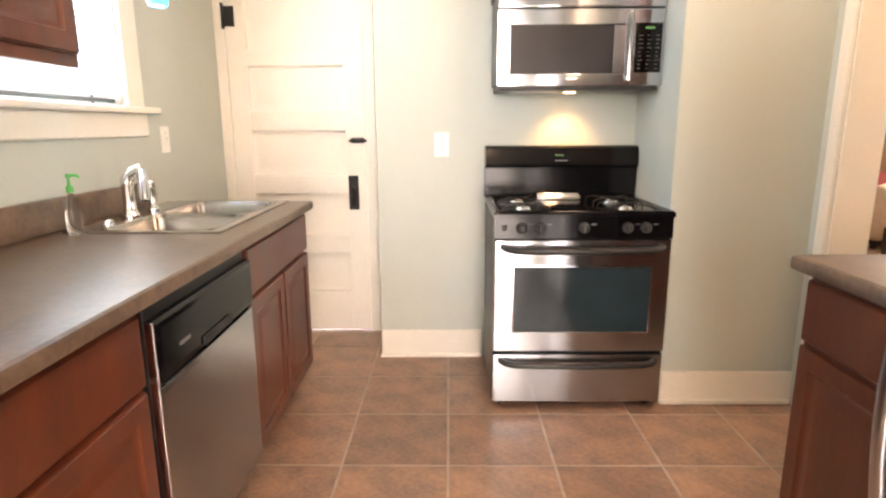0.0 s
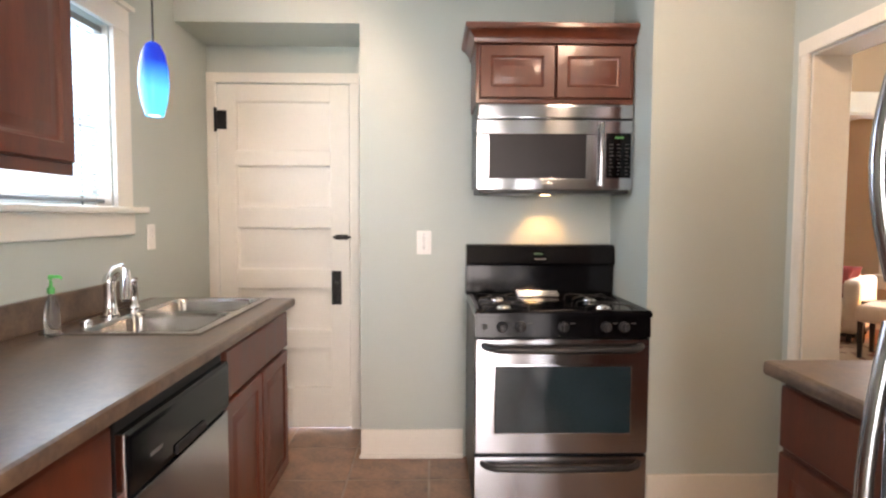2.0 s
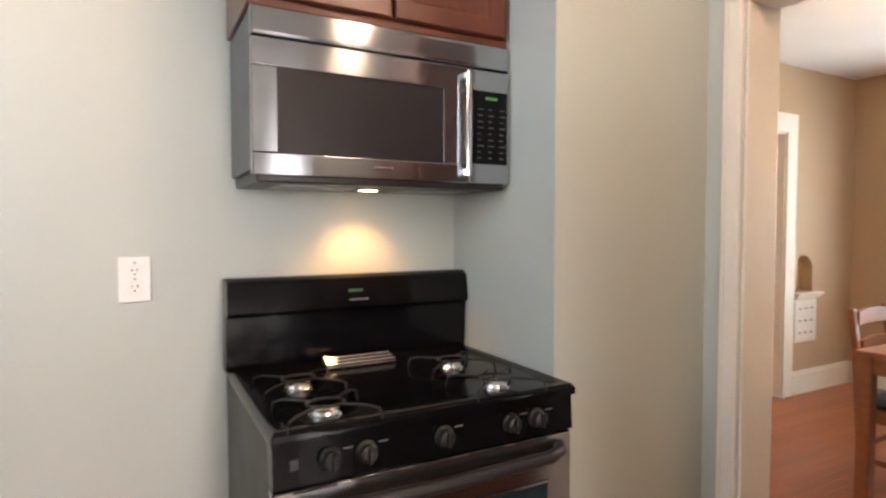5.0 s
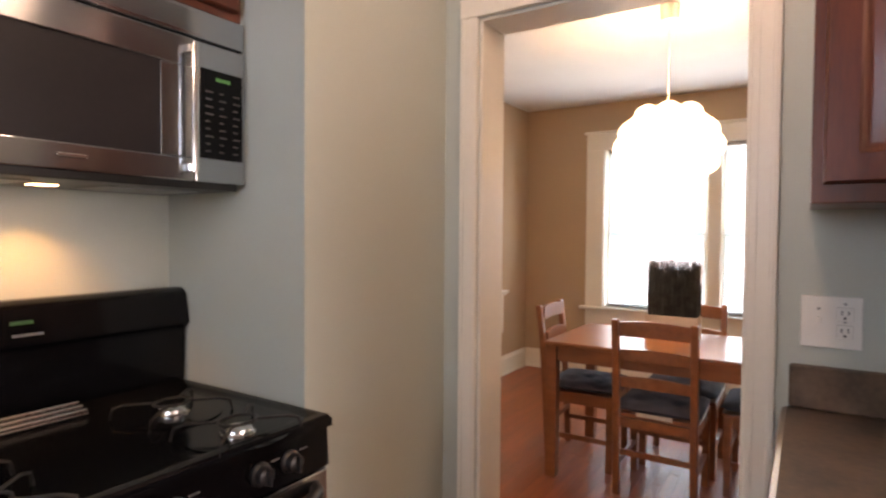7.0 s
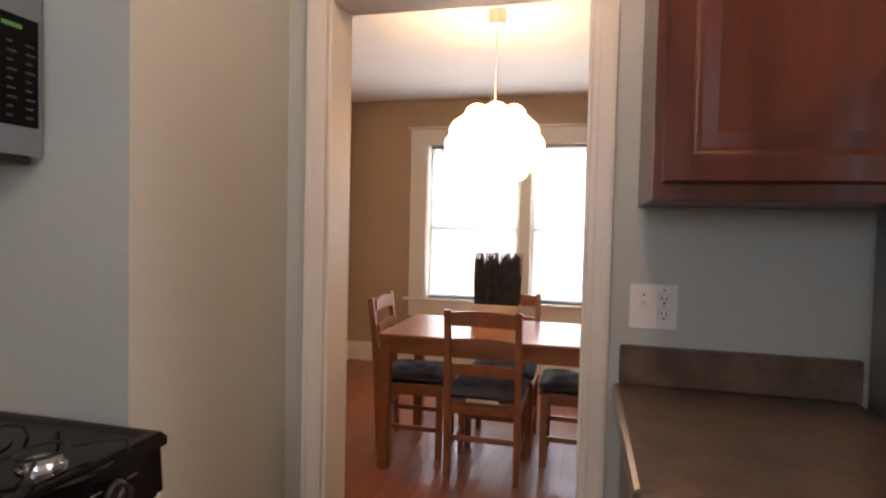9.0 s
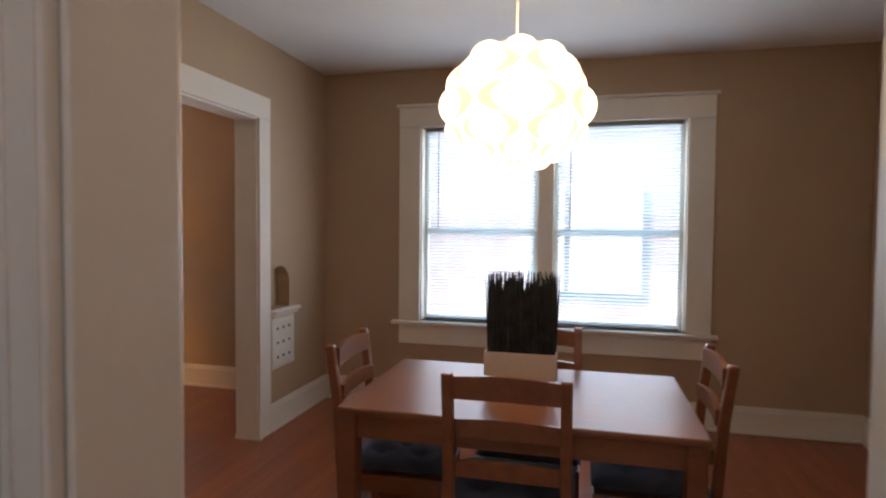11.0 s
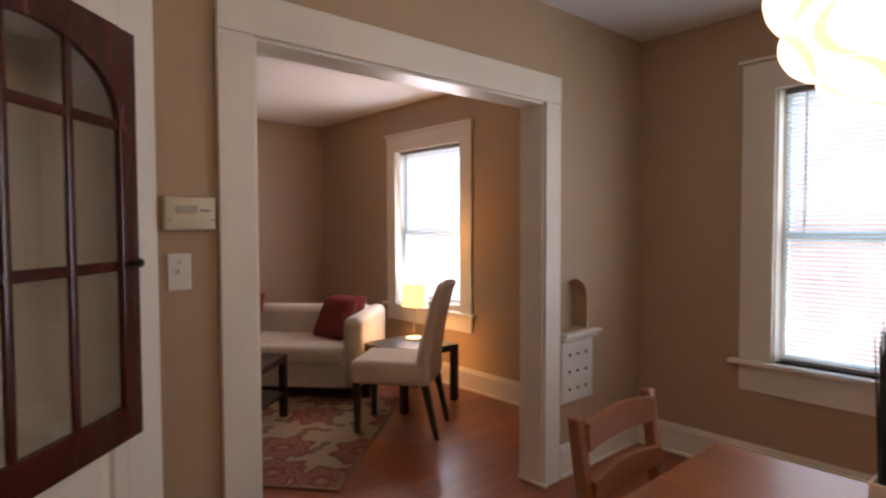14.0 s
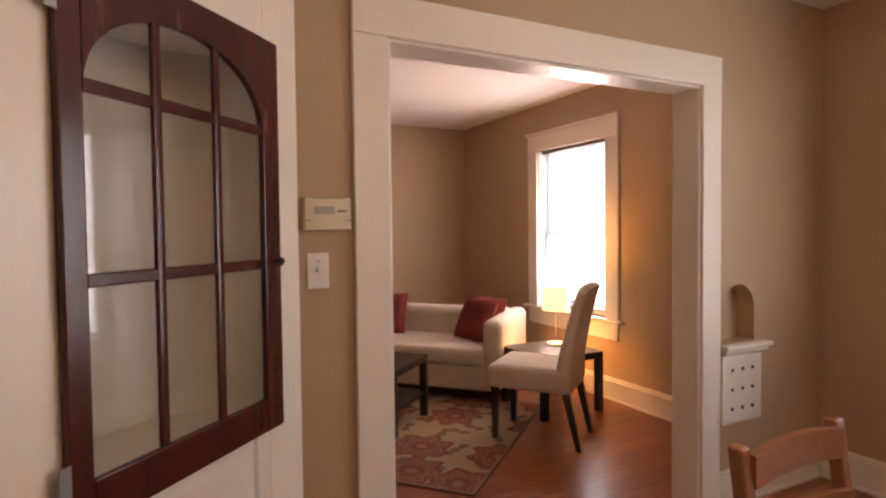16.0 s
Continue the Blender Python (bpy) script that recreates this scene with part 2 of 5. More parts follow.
def blue_glass():
    m, nt, b = shade_nodes("blue_art_glass")
    n, link = nt.nodes, nt.links.new
    co, sep, ramp = n.new("ShaderNodeTexCoord"), n.new("ShaderNodeSeparateXYZ"), n.new("ShaderNodeValToRGB")
    link(co.outputs["Generated"], sep.inputs[0])
    link(sep.outputs["Z"], ramp.inputs[0])
    e = ramp.color_ramp.elements
    e[0].position, e[0].color = 0.0, (0.05, 0.55, 1.0, 1)
    e[1].position, e[1].color = 0.75, (0.004, 0.012, 0.42, 1)
    mid = e.new(0.35)
    mid.color = (0.03, 0.56, 1.0, 1)
    low = e.new(0.60)
    low.color = (0.006, 0.20, 0.95, 1)
    b.inputs["Base Color"].default_value = (0.006, 0.04, 0.12, 1)
    link(ramp.outputs[0], b.inputs["Emission Color"])
    b.inputs["Emission Strength"].default_value = 0.15
    b.inputs["Roughness"].default_value = 0.25
    b.inputs["Specular IOR Level"].default_value = 0.15
    return m


def rug_pattern():
    """Cream ground with lobed rust flowers and small taupe leaves in a woven pile."""
    m, nt, b = shade_nodes("floral_rug")
    n, link = nt.nodes, nt.links.new

    def calc(op, *args):
        q = n.new("ShaderNodeMath")
        q.operation = op
        for k, v in enumerate(args):
            if isinstance(v, (int, float)):
                q.inputs[k].default_value = v
            else:
                link(v, q.inputs[k])
        return q.outputs[0]

    co, wob, shift = n.new("ShaderNodeTexCoord"), n.new("ShaderNodeTexNoise"), n.new("ShaderNodeVectorMath")
    wob.inputs["Scale"].default_value = 16
    shift.operation = "MULTIPLY_ADD"
    shift.inputs[1].default_value = (0.045, 0.045, 0)
    link(co.outputs["Object"], wob.inputs["Vector"])
    link(wob.outputs["Color"], shift.inputs[0])
    link(co.outputs["Object"], shift.inputs[2])

    def blossom(scale, rnd, radius, lobes, depth):
        """How far out a place lies in the nearest lobed figure, 1 at its edge."""
        v, d, xyz = n.new("ShaderNodeTexVoronoi"), n.new("ShaderNodeVectorMath"), n.new("ShaderNodeSeparateXYZ")
        v.voronoi_dimensions = "2D"
        v.inputs["Scale"].default_value, v.inputs["Randomness"].default_value = scale, rnd
        d.operation = "SUBTRACT"
        link(shift.outputs[0], v.inputs["Vector"])
        link(shift.outputs[0], d.inputs[0])
        link(v.outputs["Position"], d.inputs[1])
        link(d.outputs[0], xyz.inputs[0])
        tint = n.new("ShaderNodeSeparateColor")
        link(v.outputs["Color"], tint.inputs[0])
        x, y = xyz.outputs[0], xyz.outputs[1]
        r = calc("SQRT", calc("ADD", calc("MULTIPLY", x, x), calc("MULTIPLY", y, y)))
        a = calc("ADD", calc("ARCTAN2", y, x), calc("MULTIPLY", tint.outputs[0], 6.28))
        edge = calc("MULTIPLY_ADD", calc("COSINE", calc("MULTIPLY", a, float(lobes))), depth, 1 - depth)
        return calc("DIVIDE", r, calc("MULTIPLY", edge, radius))

    last = None
    cream, rust, rose, taupe = (0.35, 0.255, 0.165, 1), (0.215, 0.062, 0.040, 1), (0.30, 0.15, 0.10, 1), (0.185, 0.105, 0.06, 1)
    for field, stops in ((blossom(5.2, 0.75, 0.085, 2, 0.42), ((0, taupe, 1), (0.86, taupe, 1), (1.0, taupe, 0))), (blossom(1.95, 0.45, 0.215, 7, 0.13), ((0, rose, 1), (0.16, rose, 1), (0.2, rust, 1), (0.42, rust, 1), (0.47, rose, 1), (0.6, rust, 1), (0.72, rose, 1), (0.78, rust, 1), (0.94, rust, 1), (1.0, rust, 0)))):
        cr = n.new("ShaderNodeValToRGB")
        e = cr.color_ramp.elements
        e[0].position, e[1].position = 0.0, 1.0
        for p, col, on in stops:
            q = e[0] if p == 0 else e[len(e) - 1] if p == 1.0 else e.new(p)
            q.color = (*col[:3], on)
        link(field, cr.inputs[0])
        mc = n.new("ShaderNodeMix")
        mc.data_type = "RGBA"
        link(cr.outputs["Alpha"], mc.inputs["Factor"])
        if last is None:
            mc.inputs[6].default_value = cream
        else:
            link(last, mc.inputs[6])
        link(cr.outputs["Color"], mc.inputs[7])
        last = mc.outputs[2]
    link(last, b.inputs["Base Color"])
    b.inputs["Roughness"].default_value = 0.95
    f, bp = n.new("ShaderNodeTexNoise"), n.new("ShaderNodeBump")
    f.inputs["Scale"].default_value = 400
    bp.inputs["Strength"].default_value = 0.5
    link(f.outputs["Fac"], bp.inputs["Height"])
    link(bp.outputs[0], b.inputs["Normal"])
    return m


BLUE = blue_glass()
RUG = rug_pattern()

# ---- builders ----
def box(bm, x0, x1, y0, y1, z0, z1, bevel=0.0):
    got = bmesh.ops.create_cube(bm, size=1, matrix=Matrix.Translation(((x0 + x1) / 2, (y0 + y1) / 2, (z0 + z1) / 2)) @ Matrix.Diagonal((x1 - x0, y1 - y0, z1 - z0, 1)))
    if bevel:
        edges = list({e for v in got["verts"] for e in v.link_edges})
        bmesh.ops.bevel(bm, geom=edges, offset=bevel, segments=2, affect="EDGES", profile=0.5)
    return got


def tube(bm, points, r, seg=10, taper=None):
    """A round bar along points, with closed ends."""
    pts = [Vector(p) for p in points]
    rings = []
    for i, p in enumerate(pts):
        d = (pts[min(i + 1, len(pts) - 1)] - pts[max(i - 1, 0)]).normalized()
        a = d.cross(Vector((0, 0, 1))) if abs(d.z) < 0.95 else d.cross(Vector((1, 0, 0)))
        a.normalize()
        c = d.cross(a)
        k = r if taper is None else taper[i]
        rings.append([bm.verts.new(p + k * (math.cos(2 * math.pi * j / seg) * a + math.sin(2 * math.pi * j / seg) * c)) for j in range(seg)])
    for u, v in zip(rings, rings[1:]):
        for j in range(seg):
            bm.faces.new((u[j], u[(j + 1) % seg], v[(j + 1) % seg], v[j]))
    bm.faces.new(rings[0][::-1])
    bm.faces.new(rings[-1])


def lathe(bm, profile, at=(0, 0, 0), seg=32, m=None):
    """A turned shape: rows of (radius, height)."""
    m = m or Matrix.Translation(at)
    rings = [[bm.verts.new(m @ Vector((r * math.cos(2 * math.pi * j / seg), r * math.sin(2 * math.pi * j / seg), z))) for j in range(seg)] for r, z in profile]
    for u, v in zip(rings, rings[1:]):
        for j in range(seg):
            bm.faces.new((u[j], u[(j + 1) % seg], v[(j + 1) % seg], v[j]))
    if profile[0][0] > 1e-4:
        bm.faces.new(rings[0][::-1])
    if profile[-1][0] > 1e-4:
        bm.faces.new(rings[-1])


def stepped(bm, m, w, h, rings):
    """A rectangular front w by h, built of rings (inset, height out of the plane); m turns x right, y up, z out."""
    last = None
    for inset, out in rings:
        ring = [bm.verts.new(m @ Vector(p)) for p in ((inset, inset, out), (w - inset, inset, out), (w - inset, h - inset, out), (inset, h - inset, out))]
        if last:
            for j in range(4):
                bm.faces.new((last[j], last[(j + 1) % 4], ring[(j + 1) % 4], ring[j]))
        last = ring
    bm.faces.new(last)


def facing(x, y, z, way):
    """The frame of a front whose lower left corner (seen from outside) is at x, y, z and that looks along way (+x, -x, +y, -y)."""
    out = {"+x": Vector((1, 0, 0)), "-x": Vector((-1, 0, 0)), "+y": Vector((0, 1, 0)), "-y": Vector((0, -1, 0))}[way]
    up = Vector((0, 0, 1))
    right = up.cross(out)
    m = Matrix((right, up, out)).transposed().to_4x4()
    m.translation = (x, y, z)
    return m


def smooth(bm, angle=40):
    for f in bm.faces:
        f.smooth = True
    lim = radians(angle)
    for e in bm.edges:
        if len(e.link_faces) == 2:
            a, b = (f.calc_area() for f in e.link_faces)
            turn = e.calc_face_angle(0)
            # broad flat faces stay flat beside their narrow rounded edges
            if turn > lim or (turn > 0.05 and max(a, b) > 6 * min(a, b)):
                e.smooth = False


def finish(name, bm, mat, soft=True):
    bmesh.ops.recalc_face_normals(bm, faces=bm.faces)
    if soft:
        smooth(bm)
    me = bpy.data.meshes.new(name)
    bm.to_mesh(me)
    bm.free()
    if mat:
        me.materials.append(mat)
    return new(name, me)


def thing(name, label, category, group="", at=(0, 0, 0)):
    ob = tagged(new(name), label, category, group)
    ob.empty_display_size = 0.05
    ob.location = at
    return ob


def part(name, bm, mat, parent, label=""):
    ob = finish(name, bm, mat)
    ob.parent = parent
    if parent.type == "EMPTY":
        ob.matrix_parent_inverse = Matrix.Translation(-Vector(parent.location))
    return tagged(ob, label)


def block(name, dims, mat, parent, bevel=0.003, label=""):
    bm = bmesh.new()
    box(bm, *dims, bevel)
    return part(name, bm, mat, parent, label)


def solid(name, bm, mat, label, category, group=""):
    return tagged(finish(name, bm, mat), label, category, group)


def structure(name, bm, mat, label="", category=""):
    return tagged(finish(name, bm, mat), label, category, kind="structure")


def slab(name, dims, mat, label="", category="", bevel=0.0):
    bm = bmesh.new()
    box(bm, *dims, bevel)
    return structure(name, bm, mat, label, category)


def wall(name, x0, x1, y0, y1, z0, z1, mat, holes=(), label="", category="wall"):
    """A wall with rectangular openings (a0, a1, z0, z1) along its longer side."""
    along = 0 if x1 - x0 > y1 - y0 else 1
    a0, a1 = ((x0, x1), (y0, y1))[along]
    cuts = sorted({a0, a1, *(h[0] for h in holes), *(h[1] for h in holes)})
    cuts = [c for c in cuts if a0 - 1e-6 <= c <= a1 + 1e-6]
    zs = [c for c in sorted({z0, z1, *(h[2] for h in holes), *(h[3] for h in holes)}) if z0 - 1e-6 <= c <= z1 + 1e-6]
    full = {}
    for i in range(len(cuts) - 1):
        for j in range(len(zs) - 1):
            ca, cz = (cuts[i] + cuts[i + 1]) / 2, (zs[j] + zs[j + 1]) / 2
            full[i, j] = not any(h[0] < ca < h[1] and h[2] < cz < h[3] for h in holes)
    t0, t1 = ((y0, y1), (x0, x1))[along]
    bm = bmesh.new()
    seen = {}

    def vert(a, t, z):
        p = (a, t, z) if along == 0 else (t, a, z)
        key = tuple(round(c, 5) for c in p)
        if key not in seen:
            seen[key] = bm.verts.new(p)
        return seen[key]

    for (i, j), on in full.items():
        if not on:
            continue
        u0, u1, w0, w1 = cuts[i], cuts[i + 1], zs[j], zs[j + 1]
        for t in (t0, t1):
            bm.faces.new([vert(u0, t, w0), vert(u1, t, w0), vert(u1, t, w1), vert(u0, t, w1)])
        for di, dj, e in ((-1, 0, ((u0, w0), (u0, w1))), (1, 0, ((u1, w0), (u1, w1))), (0, -1, ((u0, w0), (u1, w0))), (0, 1, ((u0, w1), (u1, w1)))):
            if not full.get((i + di, j + dj), False):
                (p, q), (r, s) = e
                bm.faces.new([vert(p, t0, q), vert(p, t1, q), vert(r, t1, s), vert(r, t0, s)])
    return structure(name, bm, mat, label, category)


H = 2.52
# ---- shell: kitchen ----
wall("wall_kitchen_west", -1.46, -1.32, -1.6, 3.90, 0, H, SAGE, [(1.87, 2.79, 1.345, 2.09)], "sage green painted kitchen wall with window")
wall("wall_kitchen_back", -0.362, 0.972, 3.40, 3.90, 0, H, SAGE, (), "sage green painted wall behind the stove")
slab("wall_alcove_header", (-1.32, -0.362, 3.40, 3.90, 2.31, H), SAGE, "sage green soffit over the back door", "wall")
wall("wall_alcove", -1.32, -0.362, 3.825, 3.90, 0, 2.31, SAGE, [(-1.262, -0.474, 0, 2.092)], "sage green wall around the back door")
wall("wall_kitchen_chase", 0.972, 1.585, 2.85, 3.90, 0, H, SAGE, (), "sage green boxed-out chimney wall")
wall("wall_kitchen_east", 1.585, 1.66, -1.6, 2.85, 0, H, SAGE, [(1.975, 2.725, 0, 1.985)], "sage green kitchen wall with doorway")
# opening in this wall is unseen, added to let the southern light in
wall("wall_kitchen_south", -1.32, 1.585, -1.74, -1.6, 0, H, SAGE, [(-0.10, 0.85, 0.09, 2.10)], "sage green painted kitchen wall")
slab("ceiling_kitchen", (-1.46, 1.66, -1.7, 3.90, H, H + 0.1), CEIL, "white painted kitchen ceiling", "ceiling")
slab("floor_kitchen", (-1.46, 1.70, -1.7, 3.90, -0.10, -0.0022), GROUT, "brown slate-look tile floor with grout joints", "floor")
# ---- shell: dining and living room ----
wall("wall_dining_west", 1.66, 1.735, 0.4, 4.22, 0, H, TAN, [(1.975, 2.725, 0, 1.985)], "tan painted dining room wall with doorway")
wall("wall_window", 5.26, 5.42, 0.4, 8.3, 0, H, TAN, [(1.58, 3.44, 0.645, 2.09), (5.86, 6.765, 0.645, 2.09)], "tan painted outer wall with windows")
wall("wall_dining_south", 1.735, 5.26, 0.4, 0.5, 0, H, TAN, (), "tan painted dining room wall")
wall("wall_dining_north", 1.735, 5.26, 4.22, 4.31, 0, H, TAN, [(2.755, 4.30, 0, 2.015), (4.465, 4.70, 0.80, 1.084)], "tan painted wall with wide opening and niche")
wall("wall_living_south", 1.2, 5.26, 4.31, 4.355, 0, H, TAN, [(2.755, 4.30, 0, 2.015)], "tan painted living room wall")
wall("wall_living_north", 1.2, 5.26, 8.2, 8.3, 0, H, TAN, (), "tan painted living room wall")
wall("wall_living_west", 1.1, 1.2, 4.31, 8.3, 0, H, TAN, (), "tan painted living room wall")
slab("ceiling_dining", (1.66, 5.42, 0.4, 4.355, H, H + 0.1), CEIL, "white textured dining room ceiling", "ceiling")
slab("ceiling_living", (1.1, 5.42, 4.355, 8.3, H, H + 0.1), CEIL, "white textured living room ceiling", "ceiling")
slab("floor_subfloor", (1.10, 5.42, 0.4, 8.3, -0.10, -0.022), GROUT, "wooden subfloor under the planks", "floor")
slab("ground", (-60, 60, -60, 60, -0.9, -0.8), GRASS, "lawn around the house", "ground")
slab("threshold", (1.66, 1.742, 1.975, 2.725, -0.02, 0.004), OAK, "oak doorway threshold", "trim", 0.003)


# ---- trim ----
def board(name, dims, label, category="trim", bevel=0.004, mat=TRIM):
    return slab(name, dims, mat, label, category, bevel)


def plain_base(name, x0, x1, y0, y1, label):
    """Low square baseboard with a small shoe; thin side faces the room."""
    bm = bmesh.new()
    box(bm, x0, x1, y0, y1, 0, 0.155, 0.004)
    return structure(name, bm, TRIM, label, "baseboard")


plain_base("baseboard_back", -0.362, 0.19, 3.384, 3.40, "cream painted kitchen baseboard")
plain_base("baseboard_corner", -0.362, -0.346, 3.40, 3.79, "cream painted kitchen baseboard")
plain_base("baseboard_chase", 0.985, 1.585, 2.834, 2.85, "cream painted kitchen baseboard")
for nm, d in (("baseboard_shoe", (-0.370, 0.19, 3.370, 3.384, 0, 0.022)), ("baseboard_shoe", (0.985, 1.575, 2.820, 2.834, 0, 0.022))):
    board(nm, d, "cream painted shoe moulding", "baseboard")


def tall_base(name, x0, x1, y0, y1, way):
    """Old two-step baseboard with cap moulding; way is the room side."""
    bm = bmesh.new()
    prof = [(0.016, 0, 0.02), (0.022, 0, 0.018), (0.014, 0.018, 0.135), (0.020, 0.135, 0.155), (0.012, 0.155, 0.172), (0.006, 0.172, 0.182)]
    for d, z0, z1 in prof:
        if way == "-x":
            box(bm, x0 - d, x0, y0, y1, z0, z1, 0.002)
        elif way == "-y":
            box(bm, x0, x1, y0 - d, y0, z0, z1, 0.002)
        elif way == "+x":
            box(bm, x0, x0 + d, y0, y1, z0, z1, 0.002)
        else:
            box(bm, x0, x1, y0, y0 + d, z0, z1, 0.002)
    return structure(name, bm, TRIM, "cream painted tall moulded baseboard", "baseboard")


tall_base("baseboard_window_wall", 5.26, 0, 0.5, 4.22, "-x")
tall_base("baseboard_living_window_wall", 5.26, 0, 4.355, 8.2, "-x")
tall_base("baseboard_niche", 4.437, 5.24, 4.22, 0, "-y")
tall_base("baseboard_living_far", 1.2, 5.24, 8.2, 0, "-y")
tall_base("baseboard_dining_south", 1.74, 5.24, 0.5, 0, "+y")


def casing(name, way, plane, a0, a1, top, width, head, out=0.02, cap=True, sill=None, label="cream painted door casing", bead=False):
    """Flat casing boards round an opening a0..a1; way is the side that the boards stand out to."""
    c = tagged(new(name), label, "trim", kind="structure")
    c.location = (plane, a0, 0) if way[1] == "x" else (a0, plane, 0)
    s = {"-x": -1, "+x": 1, "-y": -1, "+y": 1}[way]

    def put(nm, u0, u1, z0, z1, d0, d1, bev=0.004):
        lo, hi = sorted((plane + s * d0, plane + s * d1))
        return block(nm, (lo, hi, u0, u1, z0, z1) if way[1] == "x" else (u0, u1, lo, hi, z0, z1), TRIM, c, bev)

    low = 0.0 if sill is None else sill
    put("side_board", a0 - width, a0, low, top, 0, out)
    put("side_board", a1, a1 + width, low, top, 0, out)
    put("head_board", a0 - width, a1 + width, top, top + head, 0, out + 0.002)
    if bead:
        for u0, u1 in ((a0 - width, a0), (a1, a1 + width)):
            for k in (0.2, 0.8):
                m = u0 + (u1 - u0) * k
                put("bead", m - 0.005, m + 0.005, low, top, out, out + 0.003, 0.001)
    if cap:
        put("cap_board", a0 - width - 0.018, a1 + width + 0.018, top + head, top + head + 0.02, 0, out + 0.022)
    return c


casing("casing_kitchen_doorway", "-x", 1.585, 1.975, 2.725, 1.985, 0.062, 0.062, 0.018, cap=False, bead=True)
casing("casing_kitchen_doorway_dining", "+x", 1.735, 1.975, 2.725, 1.985, 0.10, 0.13, 0.02)
casing("casing_wide_opening", "-y", 4.22, 2.755, 4.30, 2.015, 0.125, 0.14, 0.022, cap=False)
casing("casing_wide_opening_living", "+y", 4.355, 2.755, 4.30, 2.015, 0.125, 0.14, 0.022, cap=False)
for nm, d in (("jamb_doorway", (1.585, 1.735, 2.715, 2.725, 0, 1.975)), ("jamb_doorway", (1.585, 1.735, 1.975, 1.985, 0, 1.975)), ("jamb_doorway", (1.585, 1.735, 1.975, 2.725, 1.975, 1.985)),
              ("jamb_opening", (2.755, 2.767, 4.215, 4.36, 0, 2.003)), ("jamb_opening", (4.288, 4.30, 4.215, 4.36, 0, 2.003)), ("jamb_opening", (2.755, 4.30, 4.215, 4.36, 2.003, 2.015))):
    board(nm, d, "cream painted jamb board", "trim", 0.002)
board("plinth_opening", (4.283, 4.31, 4.185, 4.372, 0, 0.02), "cream painted shoe at the opening", "trim")
casing("casing_back_door", "-y", 3.825, -1.262, -0.474, 2.092, 0.058, 0.06, 0.022, cap=False)


# ---- back door ----
def back_door():
    d = tagged(new("door_back"), "cream painted five-panel wooden door, closed", "door", kind="structure")
    x0, x1, yf, top = -1.258, -0.478, 3.812, 2.086
    d.location = (x0, yf, 0)
    px0, px1 = -1.155, -0.59
    zs = [(0.25, 0.505), (0.61, 0.87), (0.98, 1.24), (1.35, 1.61), (1.69, 1.99)]
    for a, b in ((x0, px0), (px1, x1)):
        block("stile", (a, b, yf, yf + 0.038, 0.008, top), TRIM, d, 0.003)
    edges = [0.008] + [z for p in zs for z in p] + [top]
    for a, b in zip(edges[::2], edges[1::2]):
        block("rail", (px0, px1, yf, yf + 0.038, a, b), TRIM, d, 0.003)
    for a, b in zs:
        bm = bmesh.new()
        stepped(bm, facing(px0, yf + 0.004, a, "-y"), px1 - px0, b - a, [(0, 0.002), (0.005, 0.002), (0.010, -0.018), (0.016, -0.021), (0.05, -0.021)])
        part("panel", bm, TRIM, d)
    for z in (1.875, 0.30):
        h = block("hinge", (x0 - 0.012, x0 + 0.055, yf - 0.006, yf, z - 0.055, z + 0.055), IRON, d, 0.002, "black iron butt hinge")
        bm = bmesh.new()
        tube(bm, [(x0 - 0.008, yf - 0.012, z - 0.07), (x0 - 0.008, yf - 0.012, z + 0.07)], 0.009)
        part("pin", bm, IRON, h)
    # rim latch plate with knob, and slide bolt
    p = block("latch_plate", (-0.588, -0.528, yf - 0.007, yf, 0.77, 0.975), IRON, d, 0.003, "black iron latch plate with lever")
    bm = bmesh.new()
    tube(bm, [(-0.558, yf - 0.007, 0.90), (-0.558, yf - 0.035, 0.90), (-0.558, yf - 0.045, 0.86), (-0.558, yf - 0.04, 0.80)], 0.012)
    part("lever", bm, IRON, p)
    b = block("bolt_plate", (-0.565, -0.485, yf - 0.008, yf, 1.165, 1.195), IRON, d, 0.004, "black iron slide bolt")
    bm = bmesh.new()
    tube(bm, [(-0.575, yf - 0.014, 1.18), (-0.47, yf - 0.014, 1.18)], 0.007)
    part("bolt_rod", bm, IRON, b)


back_door()


